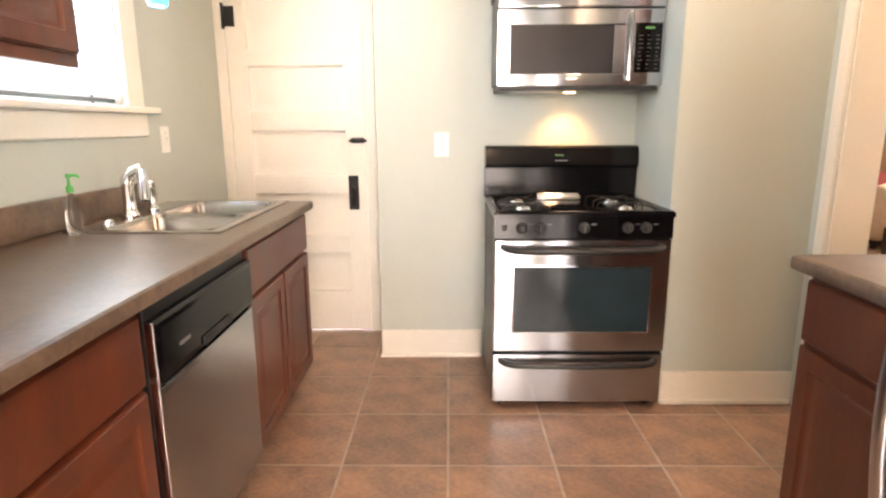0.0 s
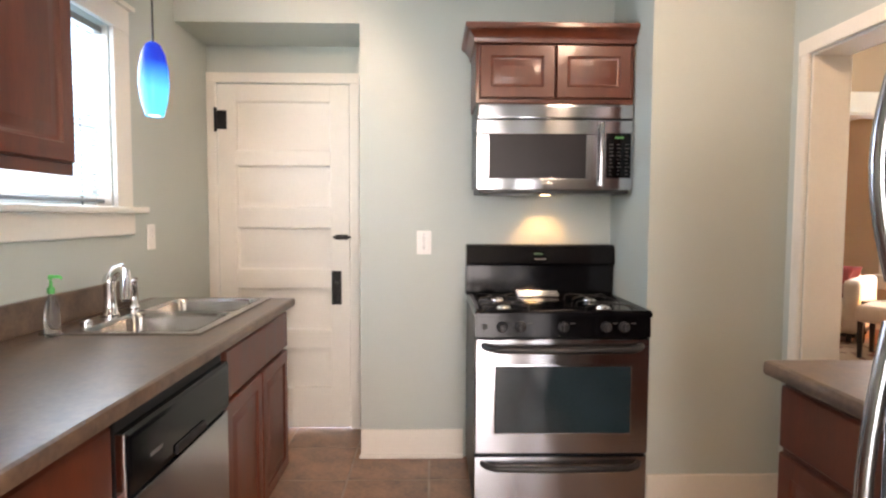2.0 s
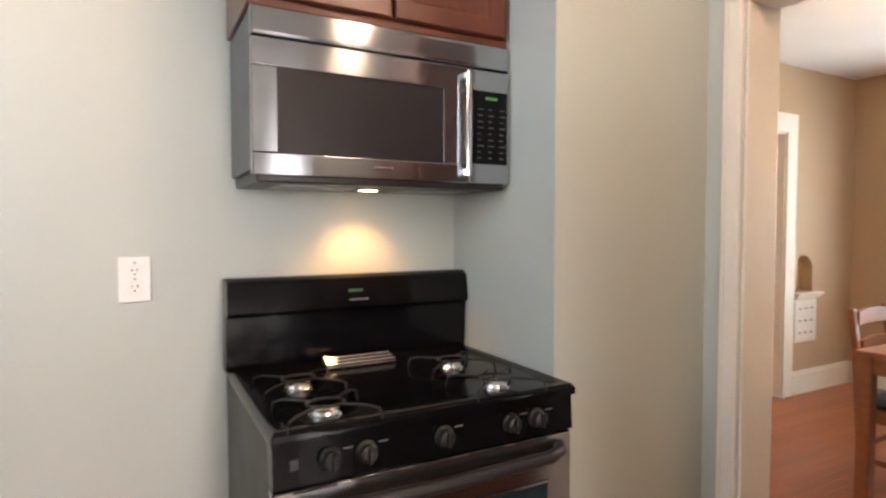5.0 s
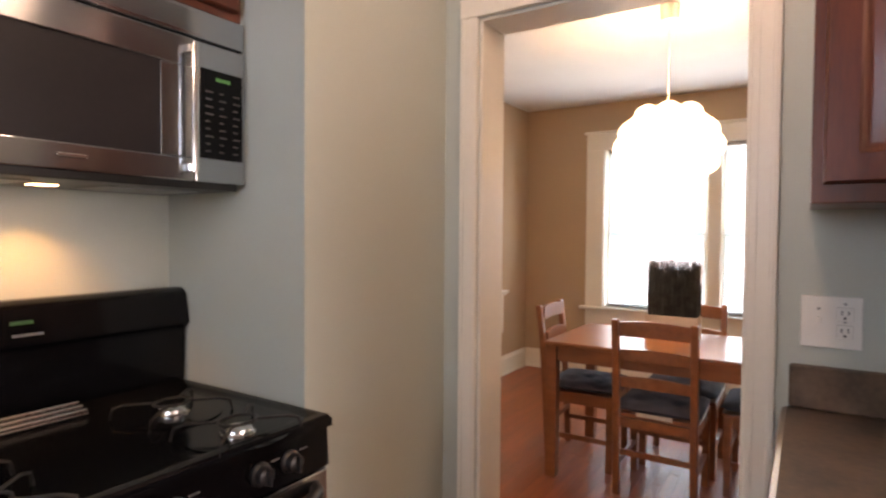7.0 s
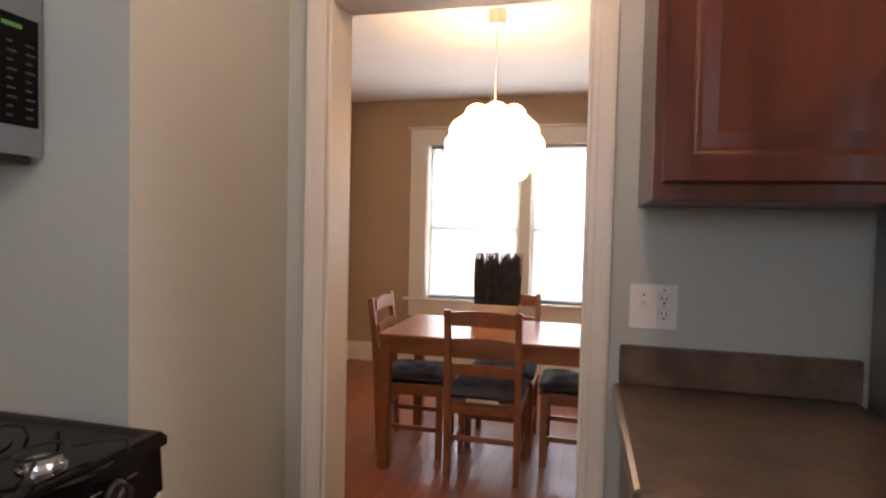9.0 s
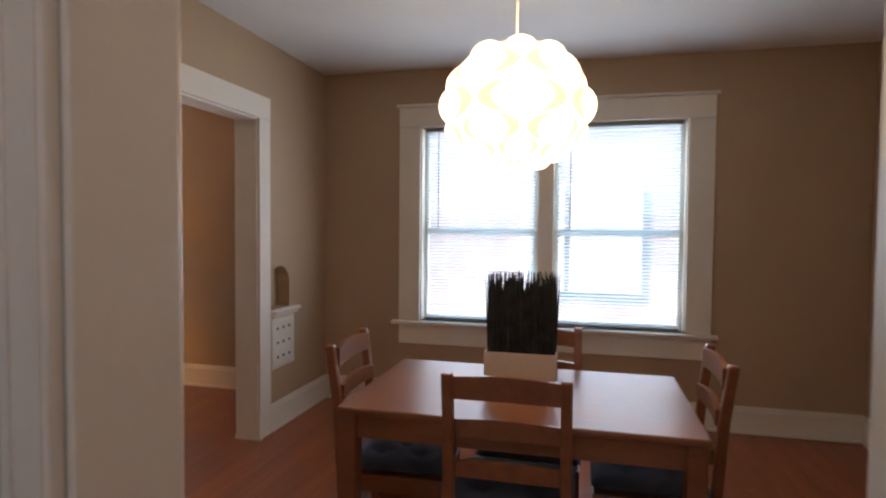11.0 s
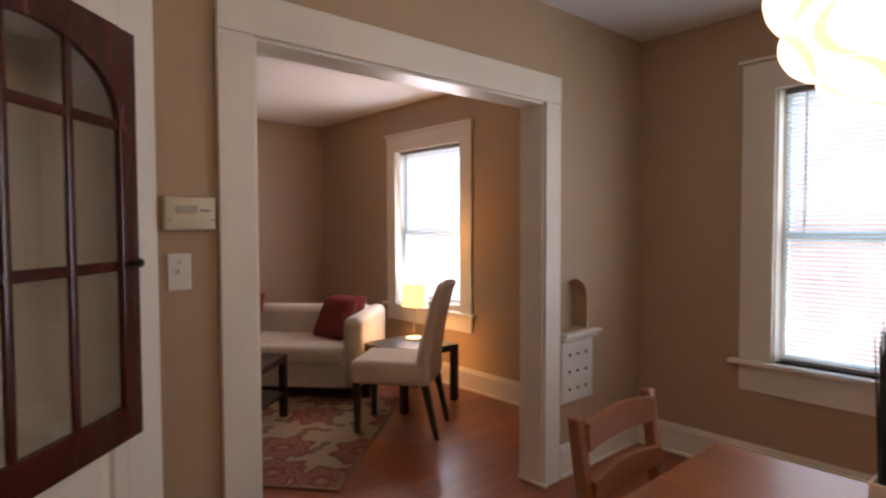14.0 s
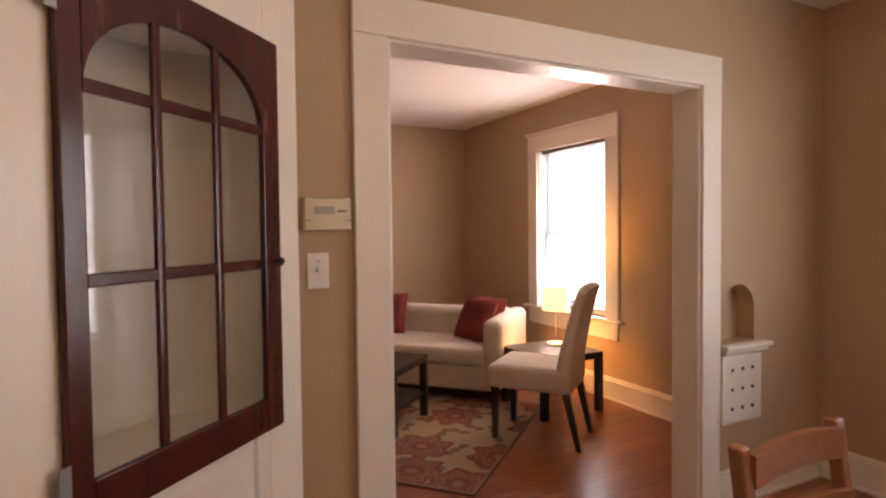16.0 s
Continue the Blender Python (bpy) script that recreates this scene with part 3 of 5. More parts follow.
# ---- windows ----
def sash_window(name, way, x, a0, a1, z0, z1, label, blinds=False, split=None):
    """Double-hung window in a wall; x is the plane of the glass; way the room side; split gives the mullion."""
    w = tagged(new(name), label, "window", kind="structure")
    w.location = (x, (a0 + a1) / 2, z0)
    s = -1 if way == "-x" else 1
    bays = [(a0, a1)] if not split else [(a0, split[0]), (split[1], a1)]

    def put(nm, u0, u1, b0, b1, d0, d1, mat=TRIM, bev=0.003, label=""):
        lo, hi = sorted((x + s * d0, x + s * d1))
        return block(nm, (lo, hi, u0, u1, b0, b1), mat, w, bev, label)

    if split:
        put("mullion", split[0], split[1], z0, z1, -0.03, 0.055)
    mid = (z0 + z1) / 2 - 0.045
    for u0, u1 in bays:
        for nm, b0, b1, d in (("upper_sash", mid - 0.02, z1, -0.03), ("lower_sash", z0, mid + 0.02, 0.0)):
            f = put(nm, u0, u0 + 0.04, b0, b1, d - 0.015, d + 0.015)
            put("stile", u1 - 0.04, u1, b0, b1, d - 0.015, d + 0.015)
            put("rail", u0 + 0.04, u1 - 0.04, b0, b0 + 0.045, d - 0.015, d + 0.015)
            put("rail", u0 + 0.04, u1 - 0.04, b1 - 0.04, b1, d - 0.015, d + 0.015)
            g = put("pane", u0 + 0.03, u1 - 0.03, b0 + 0.03, b1 - 0.03, d - 0.002, d + 0.002, PANE, 0)
            g.visible_shadow = False
    return w


sash_window("window_kitchen", "+x", -1.40, 1.87, 2.79, 1.345, 2.09, "cream painted double-hung kitchen window")
sash_window("window_dining", "-x", 5.35, 1.58, 3.44, 0.645, 2.09, "cream painted paired dining room window", split=(2.465, 2.57))
sash_window("window_living", "-x", 5.35, 5.86, 6.765, 0.645, 2.09, "cream painted living room window")
casing("casing_kitchen_window", "+x", -1.32, 1.87, 2.79, 2.09, 0.125, 0.10, 0.02, cap=True, sill=1.345, label="cream painted window casing")
casing("casing_dining_window", "-x", 5.26, 1.58, 3.44, 2.09, 0.165, 0.15, 0.022, sill=0.645, label="cream painted window casing")
casing("casing_living_window", "-x", 5.26, 5.86, 6.765, 2.09, 0.14, 0.15, 0.022, sill=0.645, label="cream painted window casing")
for nm, d in (("window_stool", (-1.385, -1.262, 1.66, 2.985, 1.318, 1.345)), ("window_stool", (5.205, 5.335, 1.375, 3.655, 0.618, 0.645)), ("window_stool", (5.205, 5.335, 5.67, 6.955, 0.618, 0.645)),
              ("window_apron", (-1.32, -1.300, 1.70, 2.93, 1.222, 1.318)), ("window_apron", (5.240, 5.26, 1.415, 3.605, 0.47, 0.618)), ("window_apron", (5.240, 5.26, 5.72, 6.905, 0.48, 0.618))):
    board(nm, d, "cream painted window sill board", "trim", 0.006)

for d in ((5.262, 5.333, 1.58, 1.588, 0.646, 2.089), (5.262, 5.333, 3.432, 3.44, 0.646, 2.089), (5.262, 5.333, 5.86, 5.867, 0.646, 2.089), (5.262, 5.333, 6.758, 6.765, 0.646, 2.089), (-1.383, -1.322, 1.87, 1.878, 1.346, 2.089), (-1.383, -1.322, 2.782, 2.79, 1.346, 2.089)):
    board("window_jamb", d, "cream painted window jamb board", "trim", 0.001)

# sill and casing of the unseen south opening, assumed; it holds no door
board("window_stool", (-0.12, 0.87, -1.68, -1.555, 0.065, 0.09), "cream painted sill board of an added, unseen south opening", "trim", 0.006)
casing("casing_unseen_south_opening", "+y", -1.6, -0.10, 0.85, 2.10, 0.11, 0.11, 0.02, sill=0.09, label="cream painted casing of an added, unseen south opening")
# ---- outside ----
def neighbour(name, x, y0, y1, mat, label, windows):
    h = thing(name, label, "house", at=(x, (y0 + y1) / 2, -0.8))
    s = 1 if x > 0 else -1
    bm = bmesh.new()
    lo, hi = sorted((x, x + s * 6))
    box(bm, lo, hi, y0, y1, -0.8, 5.2)
    part("wall", bm, mat, h)
    bm = bmesh.new()
    v = [bm.verts.new(p) for p in ((lo - 0.4, y0 - 0.4, 5.2), (hi + 0.4, y0 - 0.4, 5.2), (hi + 0.4, y1 + 0.4, 5.2), (lo - 0.4, y1 + 0.4, 5.2), ((lo + hi) / 2, y0 - 0.4, 7.6), ((lo + hi) / 2, y1 + 0.4, 7.6))]
    for f in ((0, 1, 4), (2, 3, 5), (1, 2, 5, 4), (3, 0, 4, 5), (0, 3, 2, 1)):
        bm.faces.new([v[i] for i in f])
    part("roof", bm, SHEATH, h)
    for a0, a1, z0, z1 in windows:
        bm = bmesh.new()
        lo2, hi2 = sorted((x - s * 0.06, x + s * 0.02))
        box(bm, lo2, hi2, a0, a1, z0, z1, 0.01)
        f = part("window", bm, SIDING, h, "white framed window")
        bm = bmesh.new()
        lo2, hi2 = sorted((x - s * 0.065, x - s * 0.061))
        box(bm, lo2, hi2, a0 + 0.1, a1 - 0.1, z0 + 0.1, z1 - 0.1)
        part("pane", bm, BLIND, f)


neighbour("brick_house", 8.6, -6.0, 22.0, BRICK, "pink brick neighbouring house with white windows", [(1.56, 2.42, 0.55, 1.90), (2.50, 3.06, 0.55, 1.90), (6.6, 7.8, 0.6, 2.4)])
slab("backdrop_west", (-12.1, -12.0, -20, 45, -3, 30), HAZE_WEST, "pale bright overcast sky and distance", "backdrop")
slab("backdrop_south", (-10, 12, -12.1, -12.0, -3, 12), HAZE, "pale bright overcast sky and distance", "backdrop")


# ---- kitchen: cabinets ----
def raised_door(parent, name, m, w, h, mat=CHERRY, flat=False, label=""):
    """Cabinet front with a framed raised panel, or a plain slab drawer front."""
    bm = bmesh.new()
    if flat:
        rings = [(0, 0), (0, 0.014), (0.006, 0.020), (0.02, 0.020)]
    else:
        rings = [(0, 0), (0, 0.014), (0.005, 0.020), (0.052, 0.020), (0.058, 0.013), (0.066, 0.011), (0.072, 0.012), (0.098, 0.018), (0.102, 0.018)]
    stepped(bm, m, w, h, rings)
    return part(name, bm, mat, parent, label)


def left_run():
    # sink cabinet
    c = thing("sink_cabinet", "cherry-stained sink base cabinet with two panel doors", "cabinet", "base cabinets", (-0.98, 2.66, 0))
    block("body", (-1.30, -0.685, 2.243, 3.055, 0.10, 0.70), CHERRY, c)
    block("back_rail", (-1.30, -1.28, 2.243, 3.055, 0.70, 0.876), CHERRY, c)
    block("side", (-1.28, -0.685, 3.037, 3.055, 0.70, 0.876), CHERRY, c)
    block("side", (-1.28, -0.685, 2.243, 2.261, 0.70, 0.876), CHERRY, c)
    block("front_rail", (-0.703, -0.685, 2.261, 3.037, 0.70, 0.876), CHERRY, c)
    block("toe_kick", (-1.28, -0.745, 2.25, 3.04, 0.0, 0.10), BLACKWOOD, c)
    raised_door(c, "drawer_front", facing(-0.685, 2.25, 0.69, "+x"), 0.80, 0.168, flat=True)
    for y in (2.25, 2.655):
        raised_door(c, "door", facing(-0.685, y, 0.115, "+x"), 0.395, 0.56)
    # dishwasher
    d = thing("dishwasher", "stainless dishwasher with black control panel", "dishwasher", at=(-0.98, 1.91, 0))
    block("body", (-1.28, -0.675, 1.60, 2.233, 0.10, 0.865), MATT, d)
    block("toe_kick", (-1.28, -0.72, 1.61, 2.225, 0.0, 0.10), MATT, d)
    bm = bmesh.new()
    stepped(bm, facing(-0.675, 1.60, 0.115, "+x"), 0.633, 0.552, [(0, 0), (0, 0.014), (0.004, 0.02), (0.02, 0.021)])
    part("door", bm, STEEL, d, "brushed steel dishwasher door")
    bm = bmesh.new()
    stepped(bm, facing(-0.675, 1.60, 0.675, "+x"), 0.633, 0.155, [(0, 0), (0, 0.018), (0.008, 0.026), (0.02, 0.027)])
    p = part("control_panel", bm, BLACK, d, "glossy black control panel")
    block("grip_recess", (-0.650, -0.640, 1.83, 2.02, 0.685, 0.71), MATT, p, 0.004)
    block("badge", (-0.6485, -0.6465, 1.70, 1.76, 0.735, 0.745), PRINT, p, 0.0005)
    block("trim_strip", (-0.672, -0.652, 1.594, 1.601, 0.11, 0.83), CHROME, d, 0.001)
    # drawer cabinets towards the camera
    for y in (0.98, 0.36):
        c = thing("base_cabinet", "cherry-stained base cabinet with drawer and panel door", "cabinet", "base cabinets", (-0.98, y + 0.3, 0))
        block("body", (-1.30, -0.685, y, y + 0.608, 0.10, 0.876), CHERRY, c)
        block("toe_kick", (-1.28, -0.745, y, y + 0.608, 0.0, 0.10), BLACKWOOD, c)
        raised_door(c, "drawer_front", facing(-0.685, y + 0.012, 0.69, "+x"), 0.58, 0.168, flat=True)
        raised_door(c, "door", facing(-0.685, y + 0.012, 0.115, "+x"), 0.58, 0.56)
    # worktop in pieces round the sink cut-out
    bm = bmesh.new()
    x0, x1, y0, y1, z0, z1 = -1.318, -0.632, 0.36, 3.082, 0.878, 0.918
    sx0, sx1, sy0, sy1 = -1.22, -0.755, 2.235, 3.015
    box(bm, sx1, x1, y0, y1, z0, z1, 0.012)
    box(bm, x0, sx0, y0, y1, z0, z1, 0.002)
    box(bm, sx0 - 0.001, sx1 + 0.013, y0, sy0, z0 + 0.0005, z1 - 0.0002)
    box(bm, sx0 - 0.001, sx1 + 0.013, sy1, y1 - 0.004, z0 + 0.0005, z1 - 0.0002)
    top = solid("worktop", bm, LAMINATE, "brown stone-look laminate worktop with sink cut-out", "worktop")
    bm = bmesh.new()
    box(bm, -1.318, -1.296, 0.36, 2.93, 0.919, 1.03, 0.006)
    part("upstand", bm, LAMINATE, top)


left_run()


def sink():
    s = thing("double_sink", "stainless double-bowl sink set into the worktop", "sink", at=(-1.0, 2.63, 0.918))
    bm = bmesh.new()
    x0, x1, y0, y1, z = -1.255, -0.735, 2.215, 3.035, 0.9215
    bowls = [(-1.155, -0.775, 2.25, 2.61), (-1.155, -0.775, 2.645, 3.0)]
    # rim deck as strips
    for a in ((x0, -1.155, y0, y1), (-0.775, x1, y0, y1), (-1.155, -0.775, y0, 2.25), (-1.155, -0.775, 2.61, 2.645), (-1.155, -0.775, 3.0, y1)):
        box(bm, *a, z - 0.004, z + 0.004)
    part("rim", bm, SINK, s)
    for bx0, bx1, by0, by1 in bowls:
        bm = bmesh.new()
        last = None
        for k, (ins, dz) in enumerate(((-0.004, 0.005), (0.004, 0.002), (0.012, -0.02), (0.016, -0.13), (0.035, -0.155), (0.06, -0.16))):
            ring = []
            r = 0.05
            for cx, cy, a0 in ((bx1 - r, by1 - r, 0), (bx0 + r, by1 - r, 90), (bx0 + r, by0 + r, 180), (bx1 - r, by0 + r, 270)):
                for j in range(6):
                    a = radians(a0 + 18 * j)
                    ring.append(bm.verts.new((cx + (r - ins) * math.cos(a), cy + (r - ins) * math.sin(a), z + dz)) if r > ins else bm.verts.new((cx - (ins - r) * (1 if a0 in (0, 270) else -1), cy - (ins - r) * (1 if a0 < 180 else -1), z + dz)))
            if last:
                n = len(ring)
                for j in range(n):
                    bm.faces.new((last[j], last[(j + 1) % n], ring[(j + 1) % n], ring[j]))
            last = ring
        bm.faces.new(last)
        b = part("bowl", bm, SINK, s)
        bm = bmesh.new()
        lathe(bm, [(0.045, 0), (0.045, 0.004), (0.03, 0.005), (0.026, 0.001), (0.001, 0.0)], ((bx0 + bx1) / 2, (by0 + by1) / 2, z - 0.160), 20)
        part("drain", bm, CHROME, b)
    f = thing("faucet", "chrome pull-out kitchen faucet with top lever and side spray", "faucet", at=(-1.20, 2.53, 0.926))
    bm = bmesh.new()
    lathe(bm, [(0.032, 0), (0.032, 0.008), (0.025, 0.016), (0.022, 0.05), (0.021, 0.11), (0.024, 0.125), (0.024, 0.145), (0.016, 0.158), (0.003, 0.162)], (-1.20, 2.53, 0.926), 20)
    part("body", bm, CHROME, f)
    bm = bmesh.new()
    tube(bm, [(-1.20, 2.53, 1.045), (-1.178, 2.527, 1.085), (-1.150, 2.522, 1.102), (-1.128, 2.508, 1.095), (-1.112, 2.480, 1.060), (-1.100, 2.452, 1.012), (-1.096, 2.444, 0.998)], 0.015, 14, (0.015, 0.015, 0.016, 0.018, 0.019, 0.018, 0.015))
    part("spout", bm, CHROME, f)
    bm = bmesh.new()
    tube(bm, [(-1.20, 2.53, 1.08), (-1.192, 2.545, 1.105), (-1.170, 2.575, 1.118)], 0.009, 10, (0.013, 0.010, 0.007))
    part("lever", bm, CHROME, f)
    bm = bmesh.new()
    lathe(bm, [(0.024, 0), (0.024, 0.008), (0.015, 0.018), (0.013, 0.06), (0.018, 0.085), (0.018, 0.115), (0.010, 0.124), (0.001, 0.126)], (-1.20, 2.70, 0.926), 18)
    part("side_spray", bm, CHROME, f)
    bm = bmesh.new()
    lathe(bm, [(0.02, 0), (0.02, 0.008), (0.012, 0.014), (0.002, 0.016)], (-1.20, 2.38, 0.926), 16)
    part("hole_cover", bm, CHROME, f)
    b = thing("soap_bottle", "clear soap pump bottle with green top on the worktop", "bottle", at=(-1.20, 2.20, 0.918))
    bm = bmesh.new()
    lathe(bm, [(0.030, 0.0), (0.034, 0.006), (0.034, 0.07), (0.026, 0.115), (0.013, 0.135), (0.013, 0.15)], (-1.20, 2.20, 0.919), 24)
    part("bottle", bm, CLEAR, b)
    bm = bmesh.new()
    lathe(bm, [(0.016, 0.0), (0.017, 0.02), (0.008, 0.025), (0.006, 0.05), (0.012, 0.052), (0.010, 0.065), (0.001, 0.067)], (-1.20, 2.20, 1.069), 18)
    tube(bm, [(-1.20, 2.20, 1.128), (-1.165, 2.21, 1.128), (-1.155, 2.212, 1.12)], 0.006, 8)
    part("pump", bm, SOAPGREEN, b, "green pump top")
    b.scale = (0.68, 0.68, 0.92)


sink()


def upper_cabinet(name, x0, x1, y0, y1, z0, z1, way, doors, label, crown=True):
    c = thing(name, label, "cabinet", "wall cabinets", ((x0 + x1) / 2, (y0 + y1) / 2, z0))
    block("body", (x0, x1, y0, y1, z0, z1), CHERRY, c)
    if way in ("+x", "-x"):
        f = x1 if way == "+x" else x0
        w = (y1 - y0 - 0.03) / doors
        for k in range(doors):
            y = y0 + 0.015 + k * w if way == "+x" else y1 - 0.015 - k * w
            raised_door(c, "door", facing(f, y + (0.003 if way == "+x" else -0.003), z0 + 0.035, way), w - 0.006, z1 - z0 - 0.06)
    else:
        w = (x1 - x0 - 0.03) / doors
        for k in range(doors):
            raised_door(c, "door", facing(x0 + 0.018 + k * w, y0, z0 + 0.02, way), w - 0.006, z1 - z0 - 0.045)
    if crown:
        # cove profile run round the free sides
        bm = bmesh.new()
        last = None
        for o, h in ((0.004, -0.022), (0.009, -0.020), (0.010, -0.004), (0.013, 0.004), (0.019, 0.013), (0.028, 0.024), (0.038, 0.032), (0.044, 0.035), (0.045, 0.038), (0.050, 0.041), (0.051, 0.058), (0.046, 0.062)):
            if way == "-y":
                a0, a1, b0, b1 = x0 - o, x1, y0 - 0.02 - o, y1
            elif way == "+x":
                a0, a1, b0, b1 = x0, x1 + 0.02 + o, y0 - o, y1 + o
            else:
                a0, a1, b0, b1 = x0 - 0.02 - o, x1, y0 - o, y1 + o
            ring = [bm.verts.new((x, y, z1 + h)) for x, y in ((a0, b0), (a1, b0), (a1, b1), (a0, b1))]
            if last:
                for j in range(4):
                    bm.faces.new((last[j], last[(j + 1) % 4], ring[(j + 1) % 4], ring[j]))
            last = ring
        bm.faces.new(last)
        part("crown", bm, CHERRY, c)
    return c


upper_cabinet("wall_cabinet", -1.318, -1.01, 1.10, 2.03, 1.42, 2.20, "+x", 2, "cherry-stained wall cabinet with raised panel doors beside the window")
upper_cabinet("wall_cabinet", 1.272, 1.584, 1.245, 1.852, 1.378, 2.20, "-x", 1, "cherry-stained wall cabinet with raised panel door over the worktop")
upper_cabinet("stove_cabinet", 0.222, 0.970, 3.075, 3.398, 1.842, 2.134, "-y", 2, "cherry-stained cabinet with two doors over the microwave")


def right_run():
    c = thing("base_cabinet", "cherry-stained base cabinet with drawer beside the refrigerator", "cabinet", "base cabinets", (1.27, 1.58, 0))
    block("body", (0.985, 1.57, 1.35, 1.875, 0.10, 0.876), CHERRY, c)
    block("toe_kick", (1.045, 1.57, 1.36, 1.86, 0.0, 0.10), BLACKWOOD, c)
    raised_door(c, "drawer_front", facing(0.985, 1.863, 0.69, "-x"), 0.50, 0.168, flat=True)
    raised_door(c, "door", facing(0.985, 1.863, 0.115, "-x"), 0.50, 0.56)
    bm = bmesh.new()
    box(bm, 0.932, 1.583, 1.334, 1.90, 0.878, 0.920, 0.012)
    top = solid("worktop", bm, LAMINATE, "brown stone-look laminate worktop beside the doorway", "worktop")
    bm = bmesh.new()
    box(bm, 1.561, 1.583, 1.334, 1.885, 0.921, 1.022, 0.006)
    part("upstand", bm, LAMINATE, top)
    f = thing("refrigerator", "stainless refrigerator with curved bar handles", "refrigerator", at=(1.18, 0.9, 0))
    block("body", (0.87, 1.56, 0.468, 1.33, 0.02, 1.72), SHEATH, f, 0.01)
    for z0, z1, nm in ((0.06, 1.17, "lower_door"), (1.18, 1.715, "upper_door")):
        bm = bmesh.new()
        stepped(bm, facing(0.87, 1.33, z0, "-x"), 0.862, z1 - z0, [(0, 0), (0, 0.05), (0.012, 0.062), (0.04, 0.065)])
        d = part(nm, bm, STEEL, f)
        bm = bmesh.new()
        a, b = (z0 + 0.45, z1 - 0.03) if nm == "lower_door" else (z0 + 0.03, z1 - 0.12)
        n = 10
        tube(bm, [(0.775 - 0.035 * math.sin(math.pi * k / n), 1.272, a + (b - a) * k / n) for k in range(n + 1)], 0.014, 12)
        for z in (a + 0.012, b - 0.012):
            tube(bm, [(0.812, 1.272, z), (0.768, 1.272, z)], 0.012, 10)
        part("handle", bm, STEEL, d, "curved steel bar handle")
    for y in (0.55, 1.25):
        block("foot", (0.9, 0.96, y - 0.03, y + 0.03, 0, 0.025), MATT, f, 0.004)


right_run()


# ---- kitchen: stove ----
def stove():
    s = thing("gas_stove", "stainless and black gas stove with four burners", "stove", at=(0.58, 3.07, 0))
    x0, x1, yf, yb = 0.205, 0.957, 2.785, 3.375
    block("body", (x0, x1, yf + 0.01, yb, 0.03, 0.885), MATT, s, 0.004, "dark enamelled stove body")
    for x in (x0 + 0.04, x1 - 0.04):
        for y in (yf + 0.06, yb - 0.05):
            bm = bmesh.new()
            lathe(bm, [(0.018, 0), (0.018, 0.03)], (x, y, 0.002), 10)
            part("foot", bm, MATT, s)
    # drawer
    bm = bmesh.new()
    stepped(bm, facing(x0, yf + 0.01, 0.04, "-y"), x1 - x0, 0.232, [(0, 0), (0, 0.022), (0.005, 0.028), (0.02, 0.029)])
    d = part("drawer", bm, STEEL, s, "brushed steel storage drawer")

    def bar(parent, z, out, r=0.016):
        bm = bmesh.new()
        y = yf - 0.02
        a, b = x0 + 0.035, x1 - 0.035
        tube(bm, [(a, y + 0.005, z + 0.010), (a + 0.02, y - out * 0.7, z + 0.006), (a + 0.06, y - out, z), ((a + b) / 2, y - out - 0.006, z - 0.002), (b - 0.06, y - out, z), (b - 0.02, y - out * 0.7, z + 0.006), (b, y + 0.005, z + 0.010)], r, 12)
        part("handle", bm, MATT, parent, "black bar handle")

    bar(d, 0.232, 0.032, 0.014)
    # oven door
    bm = bmesh.new()
    stepped(bm, facing(x0, yf + 0.01, 0.285, "-y"), x1 - x0, 0.505, [(0, 0), (0, 0.03), (0.006, 0.037), (0.03, 0.038)])
    d = part("oven_door", bm, STEEL, s, "brushed steel oven door")
    gy = yf - 0.029
    bm = bmesh.new()
    stepped(bm, facing(0.285, gy, 0.372, "-y"), 0.597, 0.305, [(0, 0), (0, 0.003), (0.005, 0.004), (0.009, 0.001)])
    part("window_trim", bm, STEEL, d)
    block("window", (0.293, 0.874, gy - 0.0035, gy + 0.001, 0.380, 0.669), OVENGLASS, d, 0.001, "dark oven window glass")
    bar(d, 0.748, 0.040)
    for k in range(5):
        block("vent_slot", (0.245 + 0.135 * k, 0.335 + 0.135 * k, gy - 0.001, gy + 0.003, 0.782, 0.786), MATT, d, 0)
    # control panel with knobs
    bm = bmesh.new()
    v = [bm.verts.new(p) for p in ((x0, yf - 0.028, 0.795), (x1, yf - 0.028, 0.795), (x1, yf - 0.022, 0.885), (x0, yf - 0.022, 0.885), (x0, yf + 0.05, 0.795), (x1, yf + 0.05, 0.795), (x1, yf + 0.05, 0.885), (x0, yf + 0.05, 0.885))]
    for f in ((0, 1, 2, 3), (4, 7, 6, 5), (0, 4, 5, 1), (3, 2, 6, 7), (0, 3, 7, 4), (1, 5, 6, 2)):
        bm.faces.new([v[i] for i in f])
    c = part("control_panel", bm, BLACK, s, "black control panel")
    for x in (0.320, 0.398, 0.583, 0.765, 0.842):
        m = Matrix.Translation((x, yf - 0.026, 0.84)) @ Matrix.Rotation(radians(90), 4, "X")
        bm = bmesh.new()
        lathe(bm, [(0.024, 0), (0.024, 0.006), (0.019, 0.010), (0.018, 0.024), (0.012, 0.027)], seg=20, m=m)
        k = part("knob", bm, MATT, c)
        block("grip", (x - 0.004, x + 0.004, yf - 0.062, yf - 0.05, 0.823, 0.857), MATT, k, 0.002)
        block("mark", (x + 0.028, x + 0.05, yf - 0.0270, yf - 0.0262, 0.853, 0.857), PRINT, k, 0)
    block("switch", (0.237, 0.257, yf - 0.03, yf - 0.02, 0.828, 0.852), MATT, c, 0.002)
    # cooktop with rolled rim
    bm = bmesh.new()
